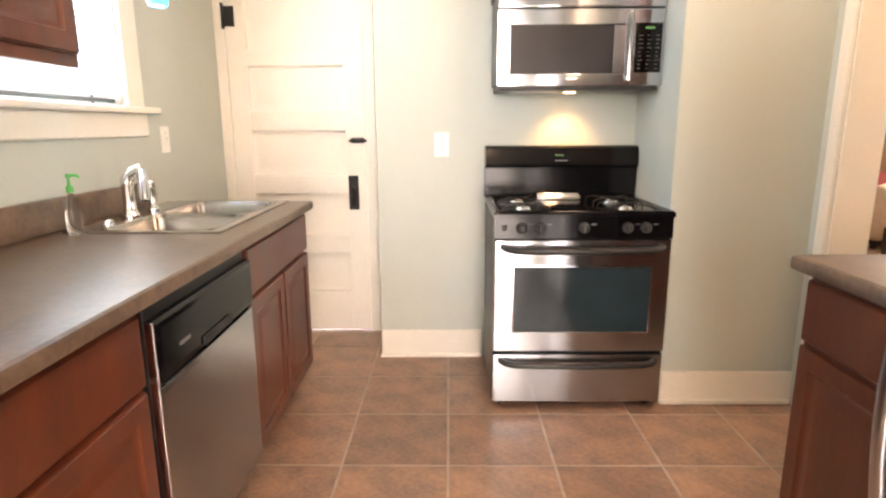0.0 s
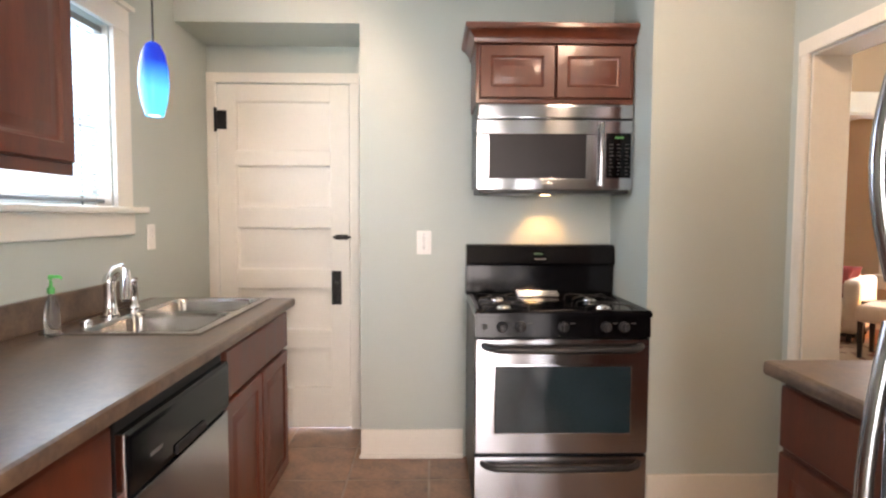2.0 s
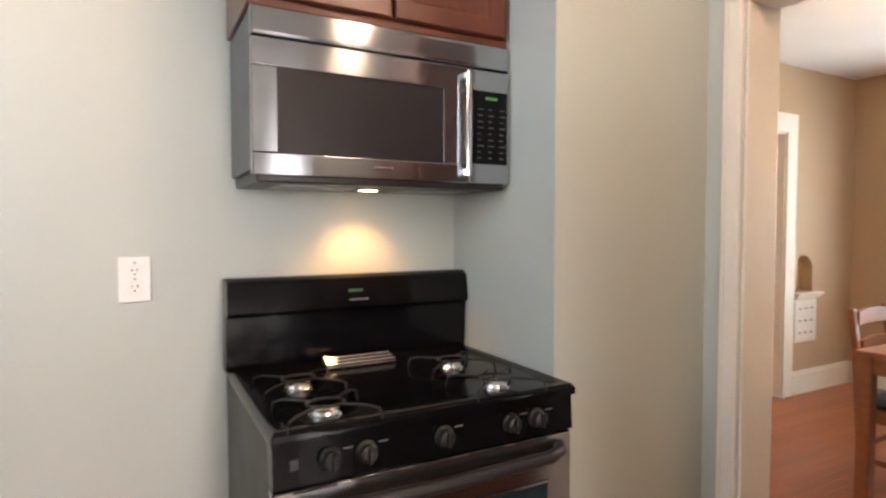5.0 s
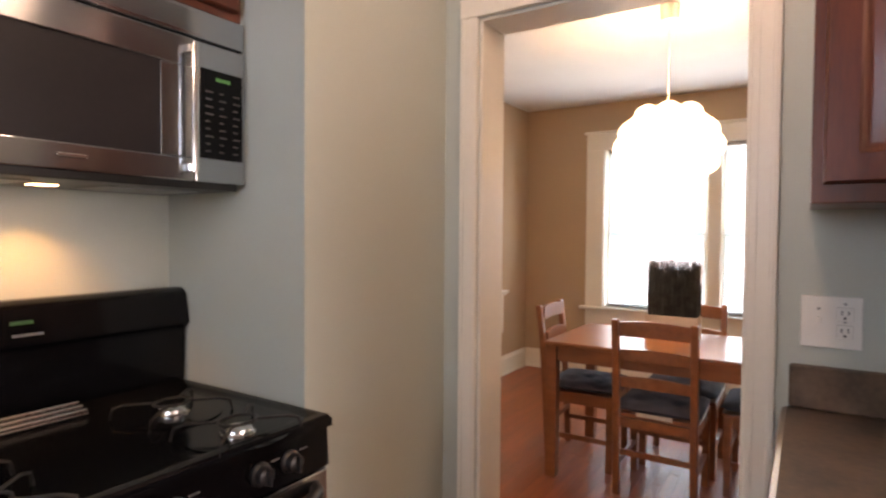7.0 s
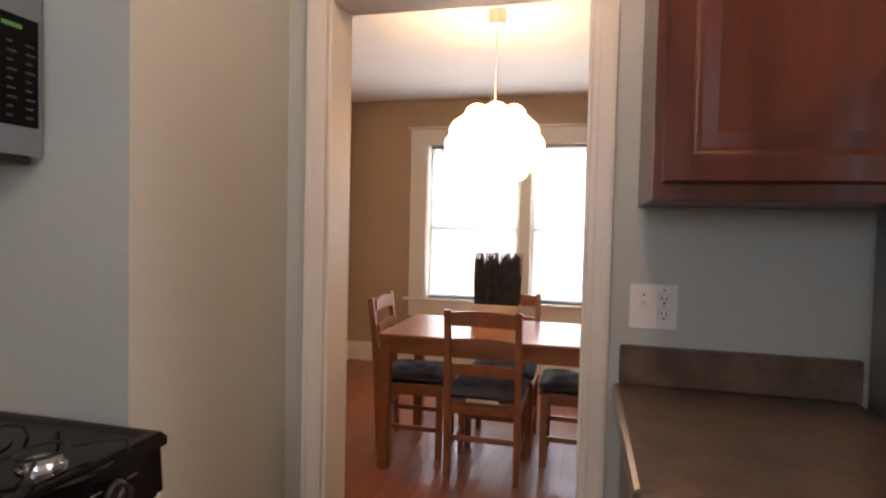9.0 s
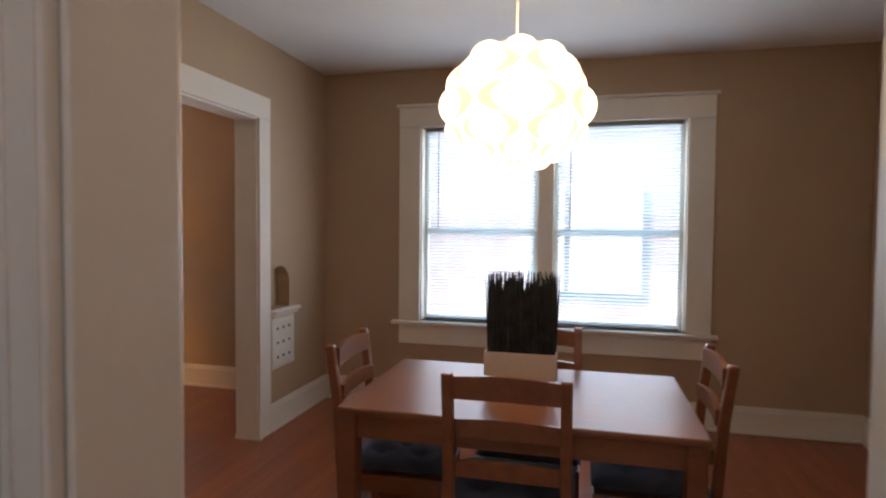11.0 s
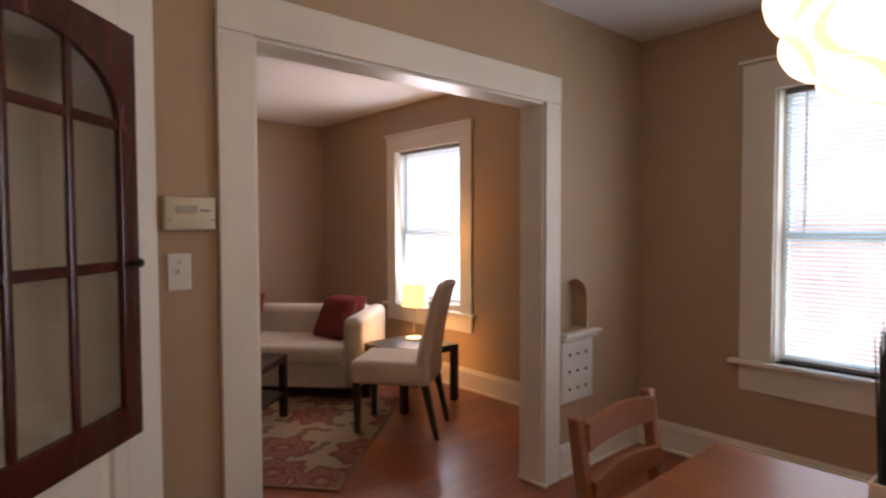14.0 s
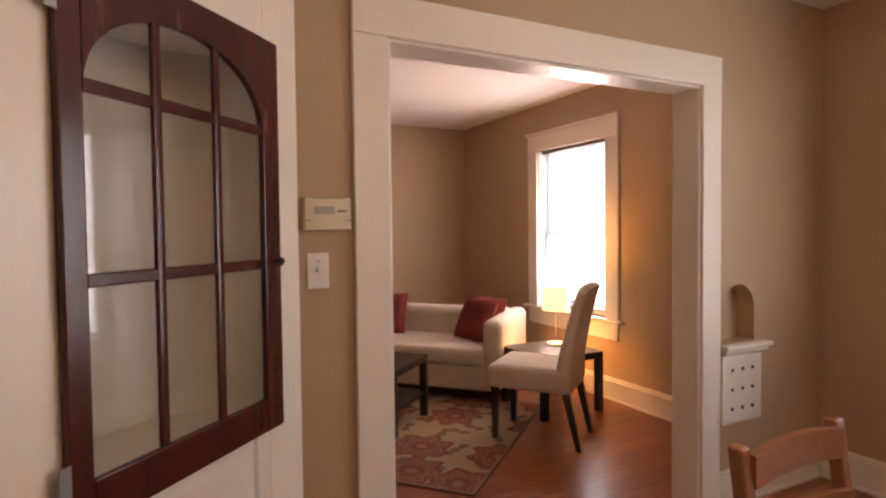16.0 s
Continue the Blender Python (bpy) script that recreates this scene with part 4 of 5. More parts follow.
    m = Matrix.Translation((x0 - 0.004, yf - 0.034, 0.884))
    stepped(bm, m, x1 - x0 + 0.008, yb - yf - 0.03, [(0, 0), (0, 0.016), (0.008, 0.027), (0.022, 0.029), (0.035, 0.022), (0.06, 0.018)])
    t = part("cooktop", bm, BLACK, s, "glossy black cooktop")
    zc = 0.902
    for x in (0.334, 0.772):
        for y in (2.834, 3.062):
            bm = bmesh.new()
            lathe(bm, [(0.105, 0.0), (0.10, -0.0005), (0.09, -0.001), (0.001, -0.001)], (x, y, zc + 0.003), 28)
            b = part("burner", bm, BLACK, t)
            bm = bmesh.new()
            lathe(bm, [(0.030, 0), (0.036, 0.004), (0.036, 0.010), (0.031, 0.013), (0.029, 0.020), (0.018, 0.024), (0.001, 0.025)], (x, y, zc - 0.004), 24)
            part("burner_cap", bm, ALUMINIUM, b, "shiny aluminium burner head")
            bm = bmesh.new()
            for k in range(4):
                a = radians(45 + 90 * k)
                dx, dy = math.cos(a), math.sin(a)
                tube(bm, [(x + 0.040 * dx, y + 0.030 * dy, zc + 0.030), (x + 0.11 * dx, y + 0.09 * dy, zc + 0.030), (x + 0.135 * dx, y + 0.105 * dy, zc + 0.024), (x + 0.142 * dx, y + 0.110 * dy, zc + 0.001)], 0.0032, 6)
            n = 16
            tube(bm, [(x + 0.042 * math.cos(2 * math.pi * k / n), y + 0.032 * math.sin(2 * math.pi * k / n), zc + 0.030) for k in range(n + 1)], 0.003, 6)
            part("grate", bm, IRON, b, "black wire burner grate")
    # backguard: foot, set-back lower face, leaning head with clock
    bm = bmesh.new()
    prof = [(3.320, 0.90), (3.317, 0.915), (3.318, 0.945), (3.318, 1.052), (3.296, 1.066), (3.312, 1.150), (3.330, 1.163), (3.372, 1.163), (3.385, 0.90)]
    ends = []
    for x in (0.196, 0.968):
        ends.append([bm.verts.new((x + (0.0 if z < 1.06 or k > 6 else 0.004), y, z)) for k, (y, z) in enumerate(prof)])
    n = len(prof)
    for j in range(n):
        bm.faces.new((ends[0][j], ends[0][(j + 1) % n], ends[1][(j + 1) % n], ends[1][j]))
    bm.faces.new(ends[0][::-1])
    bm.faces.new(ends[1])
    bmesh.ops.bevel(bm, geom=list(bm.edges), offset=0.003, segments=2, affect="EDGES")
    g = part("backguard", bm, BLACK, s, "glossy black backguard with clock")
    block("clock_digits", (0.548, 0.592, 3.2985, 3.3015, 1.112, 1.120), STOVE_GREEN, g, 0, "dim green clock display")
    block("badge", (0.55, 0.61, 3.294, 3.2965, 1.086, 1.092), PRINT, g, 0)
    # chrome vent cover at the back
    bm = bmesh.new()
    box(bm, 0.45, 0.662, 3.205, 3.275, zc + 0.001, zc + 0.010, 0.003)
    for k in range(3):
        tube(bm, [(0.453, 3.215 + 0.020 * k, zc + 0.012 + 0.005 * k), (0.659, 3.215 + 0.020 * k, zc + 0.012 + 0.005 * k)], 0.008, 10)
    part("oven_vent", bm, CHROME, s, "chrome louvred oven vent")


stove()


def microwave():
    s = thing("microwave", "stainless over-range microwave with bar handle", "microwave", at=(0.6, 3.2, 1.435))
    x0, x1, yf, z0, z1 = 0.228, 0.968, 3.058, 1.435, 1.838
    block("body", (x0 + 0.002, x1 - 0.002, yf + 0.02, 3.398, z0 + 0.015, z1), CASE, s, 0.004, "dark grey painted metal case")
    block("underside", (x0 + 0.012, x1 - 0.012, yf + 0.012, 3.39, z0 - 0.016, z0 + 0.012), MATT, s, 0.004, "black underside")
    block("filter", (x0 + 0.08, x0 + 0.30, yf + 0.08, yf + 0.24, z0 - 0.020, z0 - 0.015), SHEATH, s, 0.001)
    block("filter", (x1 - 0.30, x1 - 0.08, yf + 0.08, yf + 0.24, z0 - 0.020, z0 - 0.015), SHEATH, s, 0.001)
    block("lamp_lens", (0.575, 0.625, 3.25, 3.29, z0 - 0.0172, z0 - 0.0158), LENS, s, 0.001, "lit lamp lens")
    zv, xd = 1.762, 0.828
    bm = bmesh.new()
    stepped(bm, facing(x0, yf + 0.02, zv + 0.003, "-y"), x1 - x0, z1 - zv - 0.003, [(0, 0), (0, 0.016), (0.005, 0.022), (0.012, 0.023)])
    part("vent_grille", bm, STEEL, s, "brushed steel vent strip")
    # door as a frame round the glass
    d = block("door", (x0, xd - 0.003, yf - 0.004, yf + 0.02, 1.695, zv), STEEL, s, 0.003, "brushed steel door frame")
    for a, b in ((x0, 0.288), (0.744, xd - 0.003)):
        block("door_stile", (a, b, yf - 0.0035, yf + 0.02, 1.4895, 1.694), STEEL, d, 0.002)
    block("door_rail", (x0, xd - 0.003, yf - 0.004, yf + 0.02, z0, 1.4885), STEEL, d, 0.003)
    block("window", (0.286, 0.746, yf + 0.002, yf + 0.018, 1.487, 1.697), MWGLASS, d, 0.001, "dark door glass")
    block("badge", (0.535, 0.590, yf - 0.008, yf - 0.003, 1.459, 1.468), CHROME, d, 0.002, "small bright oval badge")
    bm = bmesh.new()
    box(bm, 0.803, 0.818, yf - 0.034, yf - 0.024, 1.452, 1.748, 0.004)
    for z in (1.464, 1.732):
        box(bm, 0.798, 0.818, yf - 0.024, yf - 0.003, z - 0.010, z + 0.010, 0.003)
    part("handle", bm, CHROME, d, "bright flat vertical bar handle")
    p = block("control_panel", (xd, x1, yf - 0.002, yf + 0.02, z0, zv), STEEL, s, 0.004)
    block("keypad", (xd + 0.010, x1 - 0.012, yf - 0.006, yf - 0.002, 1.492, 1.702), BLACK, p, 0.001, "black keypad")
    block("display", (0.880, 0.920, yf - 0.0075, yf - 0.0055, 1.677, 1.685), GREEN, p, 0, "green clock digits")
    rnd = random.Random(4)
    for r in range(9):
        for k in range(3):
            x = 0.852 + 0.038 * k
            w = 0.010 + 0.012 * rnd.random()
            block("key_label", (x, x + w, yf - 0.0072, yf - 0.0058, 1.507 + 0.0175 * r, 1.511 + 0.0175 * r), KEYPRINT, p, 0)


microwave()


# ---- kitchen: small fittings ----
def plate(name, way, x, y, z, w, h, label, items):
    """A wall plate with raised items (kind, u, v) from its middle."""
    p = thing(name, label, "outlet" if "outlet" in name else "switch", at=(x, y, z))
    s = {"-y": (0, -1), "+x": (1, 0), "-x": (-1, 0)}[way]

    def put(nm, u0, u1, v0, v1, d0, d1, mat, bev=0.001, parent=p):
        if way == "-y":
            dims = (x + u0, x + u1, y - d1, y - d0, z + v0, z + v1)
        elif way == "-x":
            dims = (x - d1, x - d0, y - u1, y - u0, z + v0, z + v1)
        else:
            dims = (x + d0, x + d1, y + u0, y + u1, z + v0, z + v1)
        return block(nm, dims, mat, parent, bev)

    c = put("cover", -w / 2, w / 2, -h / 2, h / 2, 0, 0.006, WHITE, 0.003)
    for kind, u, v in items:
        if kind == "socket":
            f = put("socket", u - 0.017, u + 0.017, v - 0.016, v + 0.016, 0.005, 0.009, WHITE, 0.003, p)
            for du in (-0.006, 0.006):
                put("slot", u + du - 0.0012, u + du + 0.0012, v - 0.002, v + 0.008, 0.0085, 0.0095, MATT, 0, f)
            put("slot", u - 0.0025, u + 0.0025, v - 0.011, v - 0.006, 0.0085, 0.0095, MATT, 0, f)
        elif kind == "toggle":
            put("toggle", u - 0.005, u + 0.005, v - 0.004, v + 0.012, 0.005, 0.018, WHITE, 0.002)
        put("screw", u - 0.003, u + 0.003, v - 0.003 + (0.03 if kind == "toggle" else 0.023), v + 0.003 + (0.03 if kind == "toggle" else 0.023), 0.005, 0.0068, SHEATH, 0.001)


plate("outlet_plate", "-y", -0.023, 3.40, 1.168, 0.078, 0.125, "white duplex outlet on the sage wall", [("socket", 0, 0.022), ("socket", 0, -0.022)])
plate("switch_plate", "+x", -1.32, 3.10, 1.205, 0.075, 0.12, "white switch plate beside the window", [("toggle", 0, 0)])
plate("switch_outlet_plate", "-x", 1.585, 1.806, 1.123, 0.118, 0.118, "white combined switch and outlet plate over the worktop", [("toggle", -0.024, 0), ("socket", 0.026, 0.02), ("socket", 0.026, -0.02)])
plate("switch_plate", "-y", 2.508, 4.22, 1.235, 0.07, 0.115, "white toggle switch plate below the thermostat", [("toggle", 0, 0)])


def pendant():
    p = thing("blue_pendant_lamp", "lit blue art glass pendant lamp over the sink", "pendant lamp", at=(-1.0, 2.5, H))
    bm = bmesh.new()
    lathe(bm, [(r * 0.87, z * 0.9) for r, z in ((0.036, 0.0), (0.050, 0.05), (0.060, 0.12), (0.058, 0.19), (0.046, 0.25), (0.030, 0.285), (0.018, 0.295), (0.014, 0.29), (0.026, 0.275), (0.043, 0.24), (0.054, 0.19), (0.056, 0.12), (0.046, 0.05), (0.032, 0.002))], (-1.0, 2.5, 1.672), 32)
    part("shade", bm, BLUE, p, "blue glass shade, paler towards the bottom")
    bm = bmesh.new()
    tube(bm, [(-1.0, 2.5, 1.925), (-1.0, 2.5, H - 0.02)], 0.004, 8)
    part("cord", bm, MATT, p)
    bm = bmesh.new()
    lathe(bm, [(0.018, -0.06), (0.02, -0.02), (0.055, -0.015), (0.06, 0.0)], (-1.0, 2.5, H - 0.001), 24)
    part("canopy", bm, SHEATH, p)


pendant()


def dome_light(x, y):
    d = thing("ceiling_light", "round frosted flush ceiling light", "ceiling light", "kitchen ceiling lights", (x, y, H))
    bm = bmesh.new()
    lathe(bm, [(0.001, 0), (0.15, 0), (0.155, -0.02), (0.14, -0.025), (0.001, -0.025)], (x, y, H - 0.001), 32)
    part("base", bm, SHEATH, d)
    bm = bmesh.new()
    lathe(bm, [(0.03, -0.026), (0.045, -0.03), (0.045, -0.055), (0.025, -0.075), (0.001, -0.08)], (x, y, H), 24)
    part("dome", bm, DOME, d)


dome_light(0.88, 2.02)
dome_light(-0.35, 2.62)
dome_light(0.35, 0.30)


# ---- dining room ----
def dining_table():
    t = thing("dining_table", "stained pine dining table with square legs", "table", at=(3.28, 2.46, 0))
    x0, x1, y0, y1 = 2.906, 3.648, 1.870, 3.047
    bm = bmesh.new()
    box(bm, x0, x1, y0, y1, 0.716, 0.74, 0.006)
    part("tabletop", bm, PINE, t)
    for x in (x0 + 0.008, x1 - 0.068):
        for y in (y0 + 0.008, y1 - 0.068):
            bm = bmesh.new()
            box(bm, x, x + 0.06, y, y + 0.06, 0.0, 0.716, 0.005)
            part("leg", bm, PINE, t)
    for d in ((x0 + 0.02, x0 + 0.04, y0 + 0.068, y1 - 0.068, 0.635, 0.716), (x1 - 0.04, x1 - 0.02, y0 + 0.068, y1 - 0.068, 0.635, 0.716), (x0 + 0.068, x1 - 0.068, y0 + 0.02, y0 + 0.04, 0.635, 0.716), (x0 + 0.068, x1 - 0.068, y1 - 0.04, y1 - 0.02, 0.635, 0.716)):
        block("apron", d, PINE, t, 0.003)


dining_table()


def curved_slat(bm, x0, x1, y, z0, z1, rise, bow, thick=0.018, n=8):
    """A back slat between the posts, bowed backwards and with an arched top edge."""
    rows = []
    for k in range(n + 1):
        u = k / n
        s = math.sin(math.pi * u)
        x = x0 + (x1 - x0) * u
        yy = y + bow * s
        rows.append([bm.verts.new(p) for p in ((x, yy, z0 + rise * 0.4 * s), (x, yy + thick, z0 + rise * 0.4 * s), (x, yy + thick, z1 + rise * s), (x, yy, z1 + rise * s))])
    for a, b in zip(rows, rows[1:]):
        for j in range(4):
            bm.faces.new((a[j], a[(j + 1) % 4], b[(j + 1) % 4], b[j]))
    bm.faces.new(rows[0][::-1])
    bm.faces.new(rows[-1])


def dining_chair():
    """Ladder-back chair; the front looks along -y, the origin is on the floor under the seat."""
    c = thing("dining_chair", "stained pine ladder-back chair with tied cushion", "chair", "chairs round the dining table")
    w = 0.20
    for sx in (-1, 1):
        bm = bmesh.new()
        x = sx * (w - 0.018)
        prof = [(0.165, 0.0), (0.185, 0.40), (0.205, 0.70), (0.232, 0.90)]
        rows = [[bm.verts.new((x + a, y + b, z)) for a, b in ((-0.017, -0.017), (0.017, -0.017), (0.017, 0.017), (-0.017, 0.017))] for y, z in prof]
        for p, q in zip(rows, rows[1:]):
            for j in range(4):
                bm.faces.new((p[j], p[(j + 1) % 4], q[(j + 1) % 4], q[j]))
        bm.faces.new(rows[0][::-1])
        bm.faces.new(rows[-1])
        bmesh.ops.bevel(bm, geom=list(bm.edges), offset=0.004, segments=1, affect="EDGES")
        part("back_post", bm, PINE, c)
        block("leg", (x - 0.018, x + 0.018, -0.205, -0.169, 0, 0.405), PINE, c, 0.004)
        block("stretcher", (x - 0.010, x + 0.010, -0.175, 0.165, 0.15, 0.178), PINE, c, 0.003)
        block("seat_rail", (x - 0.012, x + 0.012, -0.175, 0.175, 0.355, 0.405), PINE, c, 0.003)
    block("stretcher", (-0.17, 0.17, -0.197, -0.177, 0.21, 0.238), PINE, c, 0.003)
    block("stretcher", (-0.17, 0.17, 0.160, 0.178, 0.21, 0.238), PINE, c, 0.003)
    block("seat_rail", (-0.17, 0.17, -0.20, -0.176, 0.355, 0.405), PINE, c, 0.003)
    block("seat_rail", (-0.17, 0.17, 0.165, 0.187, 0.355, 0.405), PINE, c, 0.003)
    bm = bmesh.new()
    box(bm, -0.20, 0.20, -0.215, 0.17, 0.405, 0.423, 0.005)
    part("seat", bm, PINE, c)
    for y, z0, z1 in ((0.212, 0.815, 0.885), (0.192, 0.69, 0.745), (0.175, 0.555, 0.605)):
        bm = bmesh.new()
        curved_slat(bm, -0.17, 0.17, y - 0.012, z0, z1, 0.012, 0.012)
        part("back_slat", bm, PINE, c)
    # tufted cushion
    bm = bmesh.new()
    n = 18
    tufts = [(-0.09, -0.10), (0.09, -0.10), (0.0, -0.02), (-0.09, 0.06), (0.09, 0.06)]
    top, low = {}, {}
    for i in range(n + 1):
        for j in range(n + 1):
            u, v = -1 + 2 * i / n, -1 + 2 * j / n
            x, y = 0.205 * u, -0.02 + 0.20 * v
            e = (max(0, 1 - abs(u) ** 5) * max(0, 1 - abs(v) ** 5)) ** 0.5
            z = 0.452 + 0.030 * e
            for a, b in tufts:
                z -= 0.026 * math.exp(-((x - a) ** 2 + (y - b) ** 2) / 0.0009)
            top[i, j] = bm.verts.new((x, y, z))
            low[i, j] = bm.verts.new((x, y, 0.452 - 0.028 * e))
    for i in range(n):
        for j in range(n):
            bm.faces.new((top[i, j], top[i + 1, j], top[i + 1, j + 1], top[i, j + 1]))
            bm.faces.new((low[i, j], low[i, j + 1], low[i + 1, j + 1], low[i + 1, j]))
    bmesh.ops.remove_doubles(bm, verts=bm.verts, dist=0.0005)
    q = part("cushion", bm, CUSHION, c, "slate blue tufted seat cushion")
    block("tag", (-0.085, 0.085, 0.185, 0.190, 0.42, 0.44), CREAM, q, 0.001, "pale cushion tie strip")
    return c


first = dining_chair()
first.matrix_basis = pose(3.075, 2.465, 0, 0, 0, 90)
for m in (pose(3.315, 2.945, 0, 0, 0, 2), pose(3.555, 2.445, 0, 0, 0, -90), pose(3.375, 1.985, 0, 0, 0, 180)):
    copy_thing(first, m)


def rush_box():
    b = thing("rush_planter", "pale box of dark upright dried rushes on the table", "planter", at=(3.36, 2.475, 0.74))
    x0, x1, y0, y1, z0, z1 = 3.295, 3.43, 2.338, 2.610, 0.7405, 0.873
    bm = bmesh.new()
    stepped(bm, Matrix.Translation((x0, y0, z0)), x1 - x0, y1 - y0, [(0.004, 0.0), (0, 0.002), (0, z1 - z0), (0.006, z1 - z0), (0.006, z1 - z0 - 0.02)])
    part("box", bm, CARD, b, "pale matt planter box")
    bm = bmesh.new()
    rnd = random.Random(7)
    for k in range(620):
        x, y = rnd.uniform(x0 + 0.008, x1 - 0.008), rnd.uniform(y0 + 0.006, y1 - 0.006)
        h = rnd.uniform(1.10, 1.185) if rnd.random() < 0.8 else rnd.uniform(1.0, 1.1)
        lx, ly = rnd.gauss(0, 0.008), rnd.gauss(0, 0.008)
        r = rnd.uniform(0.0016, 0.0032)
        tube(bm, [(x, y, z1 - 0.03), (x + lx * 0.5, y + ly * 0.5, (z1 + h) / 2), (x + lx, y + ly, h)], r, 4, (r, r, r * 0.5))
    tagged(part("rush_clump", bm, RUSH, b, "dark green-black dried rush stems"), kind="stuff")


rush_box()


def globe_lamp():
    """Hanging shade of staggered rows of wide bulging petals with glowing folds at both ends."""
    g = thing("globe_pendant_lamp", "lit white petal globe pendant lamp over the table", "pendant lamp", at=(3.2, 2.487, H))
    c = Vector((3.2, 2.487, 1.785))
    rx, rz = 0.256, 0.218

    def spot(lon, lat, k):
        return c + Vector((k * rx * math.cos(lat) * math.cos(lon), k * rx * math.cos(lat) * math.sin(lon), k * rz * math.sin(lat)))

    bm = bmesh.new()
    lathe(bm, [(rx * math.sin(radians(a)), -rz * math.cos(radians(a))) for a in range(8, 158, 6)], c, 40)
    for f in [f for f in bm.faces if len(f.verts) > 4]:
        bm.faces.remove(f)
    part("inner_shell", bm, GLOBE, g)
    seg = 32
    for lat, count, wide, high, lead in ((58, 6, 30, 12, 192), (29, 5, 34, 16, 228), (-4, 5, 34, 15, 192), (-30, 6, 27, 13, 163), (-51, 7, 23, 11, 190), (-70, 6, 27, 9, 215)):
        for k in range(count):
            lon0, lat0 = radians(lead + 360 * k / count), radians(lat)
            bm = bmesh.new()
            rings = []
            for ra, rb, lift in ((0.20, 0.28, 1.094), (0.40, 0.55, 1.078), (0.56, 0.80, 1.052), (0.63, 0.93, 1.034), (0.66, 0.98, 1.024), (0.80, 0.99, 1.018), (1.0, 1.0, 1.012)):
                rings.append([bm.verts.new(spot(lon0 + radians(wide) * ra * math.cos(2 * math.pi * j / seg), lat0 + radians(high) * rb * math.sin(2 * math.pi * j / seg), lift)) for j in range(seg)])
            mid = bm.verts.new(spot(lon0, lat0, 1.097))
            for j in range(seg):
                bm.faces.new((mid, rings[0][j], rings[0][(j + 1) % seg]))
            for i, (p, q) in enumerate(zip(rings, rings[1:])):
                for j in range(seg):
                    f = bm.faces.new((p[j], q[j], q[(j + 1) % seg], p[(j + 1) % seg]))
                    f.material_index = int(i > 3 and abs(math.cos(2 * math.pi * (j + 0.5) / seg)) > 0.3)
            part("petal", bm, GLOBE, g).data.materials.append(GLOBE_RIM)
    bm = bmesh.new()
    tube(bm, [(3.2, 2.487, 1.96), (3.2, 2.487, 2.45)], 0.004, 8)
    part("cord", bm, WHITE, g, "white lamp cord")
    bm = bmesh.new()
    lathe(bm, [(0.012, -0.085), (0.046, -0.08), (0.05, -0.015), (0.05, 0.0)], (3.2, 2.487, H - 0.001), 24)
    part("canopy", bm, WHITE, g, "white ceiling cup")
    bm = bmesh.new()
    lathe(bm, [(0.02, -0.05), (0.022, 0.0), (0.016, 0.03), (0.004, 0.035)], (3.2, 2.487, 1.975), 16)
    part("socket", bm, WHITE, g)


globe_lamp()


def blinds(name, y0, y1, ztop, zbot, x, label, tilt=28):
    b = thing(name, label, "blind", "window blinds", (x, (y0 + y1) / 2, ztop))
    block("headrail", (x - 0.018, x + 0.018, y0, y1, ztop - 0.028, ztop), SHEATH, b, 0.003, "grey metal headrail")
    block("bottom_rail", (x - 0.012, x + 0.012, y0 + 0.004, y1 - 0.004, zbot, zbot + 0.014), SHEATH, b, 0.003)
    step = 0.0235
    z = zbot + 0.03
    bm = bmesh.new()
    n = 4
    pts = []
    for k in range(n + 1):
        u = -0.0125 + 0.025 * k / n
        up = 0.0022 * (1 - (2 * k / n - 1) ** 2)
        pts.append((u * math.cos(radians(tilt)) + up * math.sin(radians(tilt)), -u * math.sin(radians(tilt)) + up * math.cos(radians(tilt))))
    lines = [[bm.verts.new((px, y, pz)) for px, pz in pts] for y in (y0 + 0.006, y1 - 0.006)]
    for k in range(n):
        bm.faces.new((lines[0][k], lines[0][k + 1], lines[1][k + 1], lines[1][k]))
    for f in bm.faces:
        f.smooth = True
    me = bpy.data.meshes.new("slat")
    bm.to_mesh(me)
    bm.free()
    me.materials.append(BLIND)
    while z < ztop - 0.03:
        ob = new("slat", me)
        ob.parent = b
        ob.location = (0, -(y0 + y1) / 2, z - ztop)
        z += step
    for y in (y0 + 0.10, y1 - 0.10):
        bm = bmesh.new()
        tube(bm, [(x - 0.013, y, ztop - 0.02), (x - 0.013, y, zbot + 0.01)], 0.0009, 4)
        part("ladder_cord", bm, BLIND, b)
    bm = bmesh.new()
    tube(bm, [(x - 0.022, y1 - 0.10, ztop - 0.02), (x - 0.024, y1 - 0.10, ztop - 0.75)], 0.004, 6)
    part("tilt_wand", bm, SHEATH, b)


blinds("window_blind", 2.588, 3.412, 2.088, 0.655, 5.31, "white horizontal slat blind, lowered in the window")
blinds("window_blind", 1.608, 2.447, 2.088, 0.655, 5.31, "white horizontal slat blind, lowered in the window")
blinds("window_blind", 1.885, 2.775, 2.078, 1.36, -1.355, "white horizontal slat blind, lowered in the kitchen window", -14)
blinds("window_blind", 5.868, 6.757, 2.088, 0.72, 5.31, "white horizontal slat blind, lowered in the window")


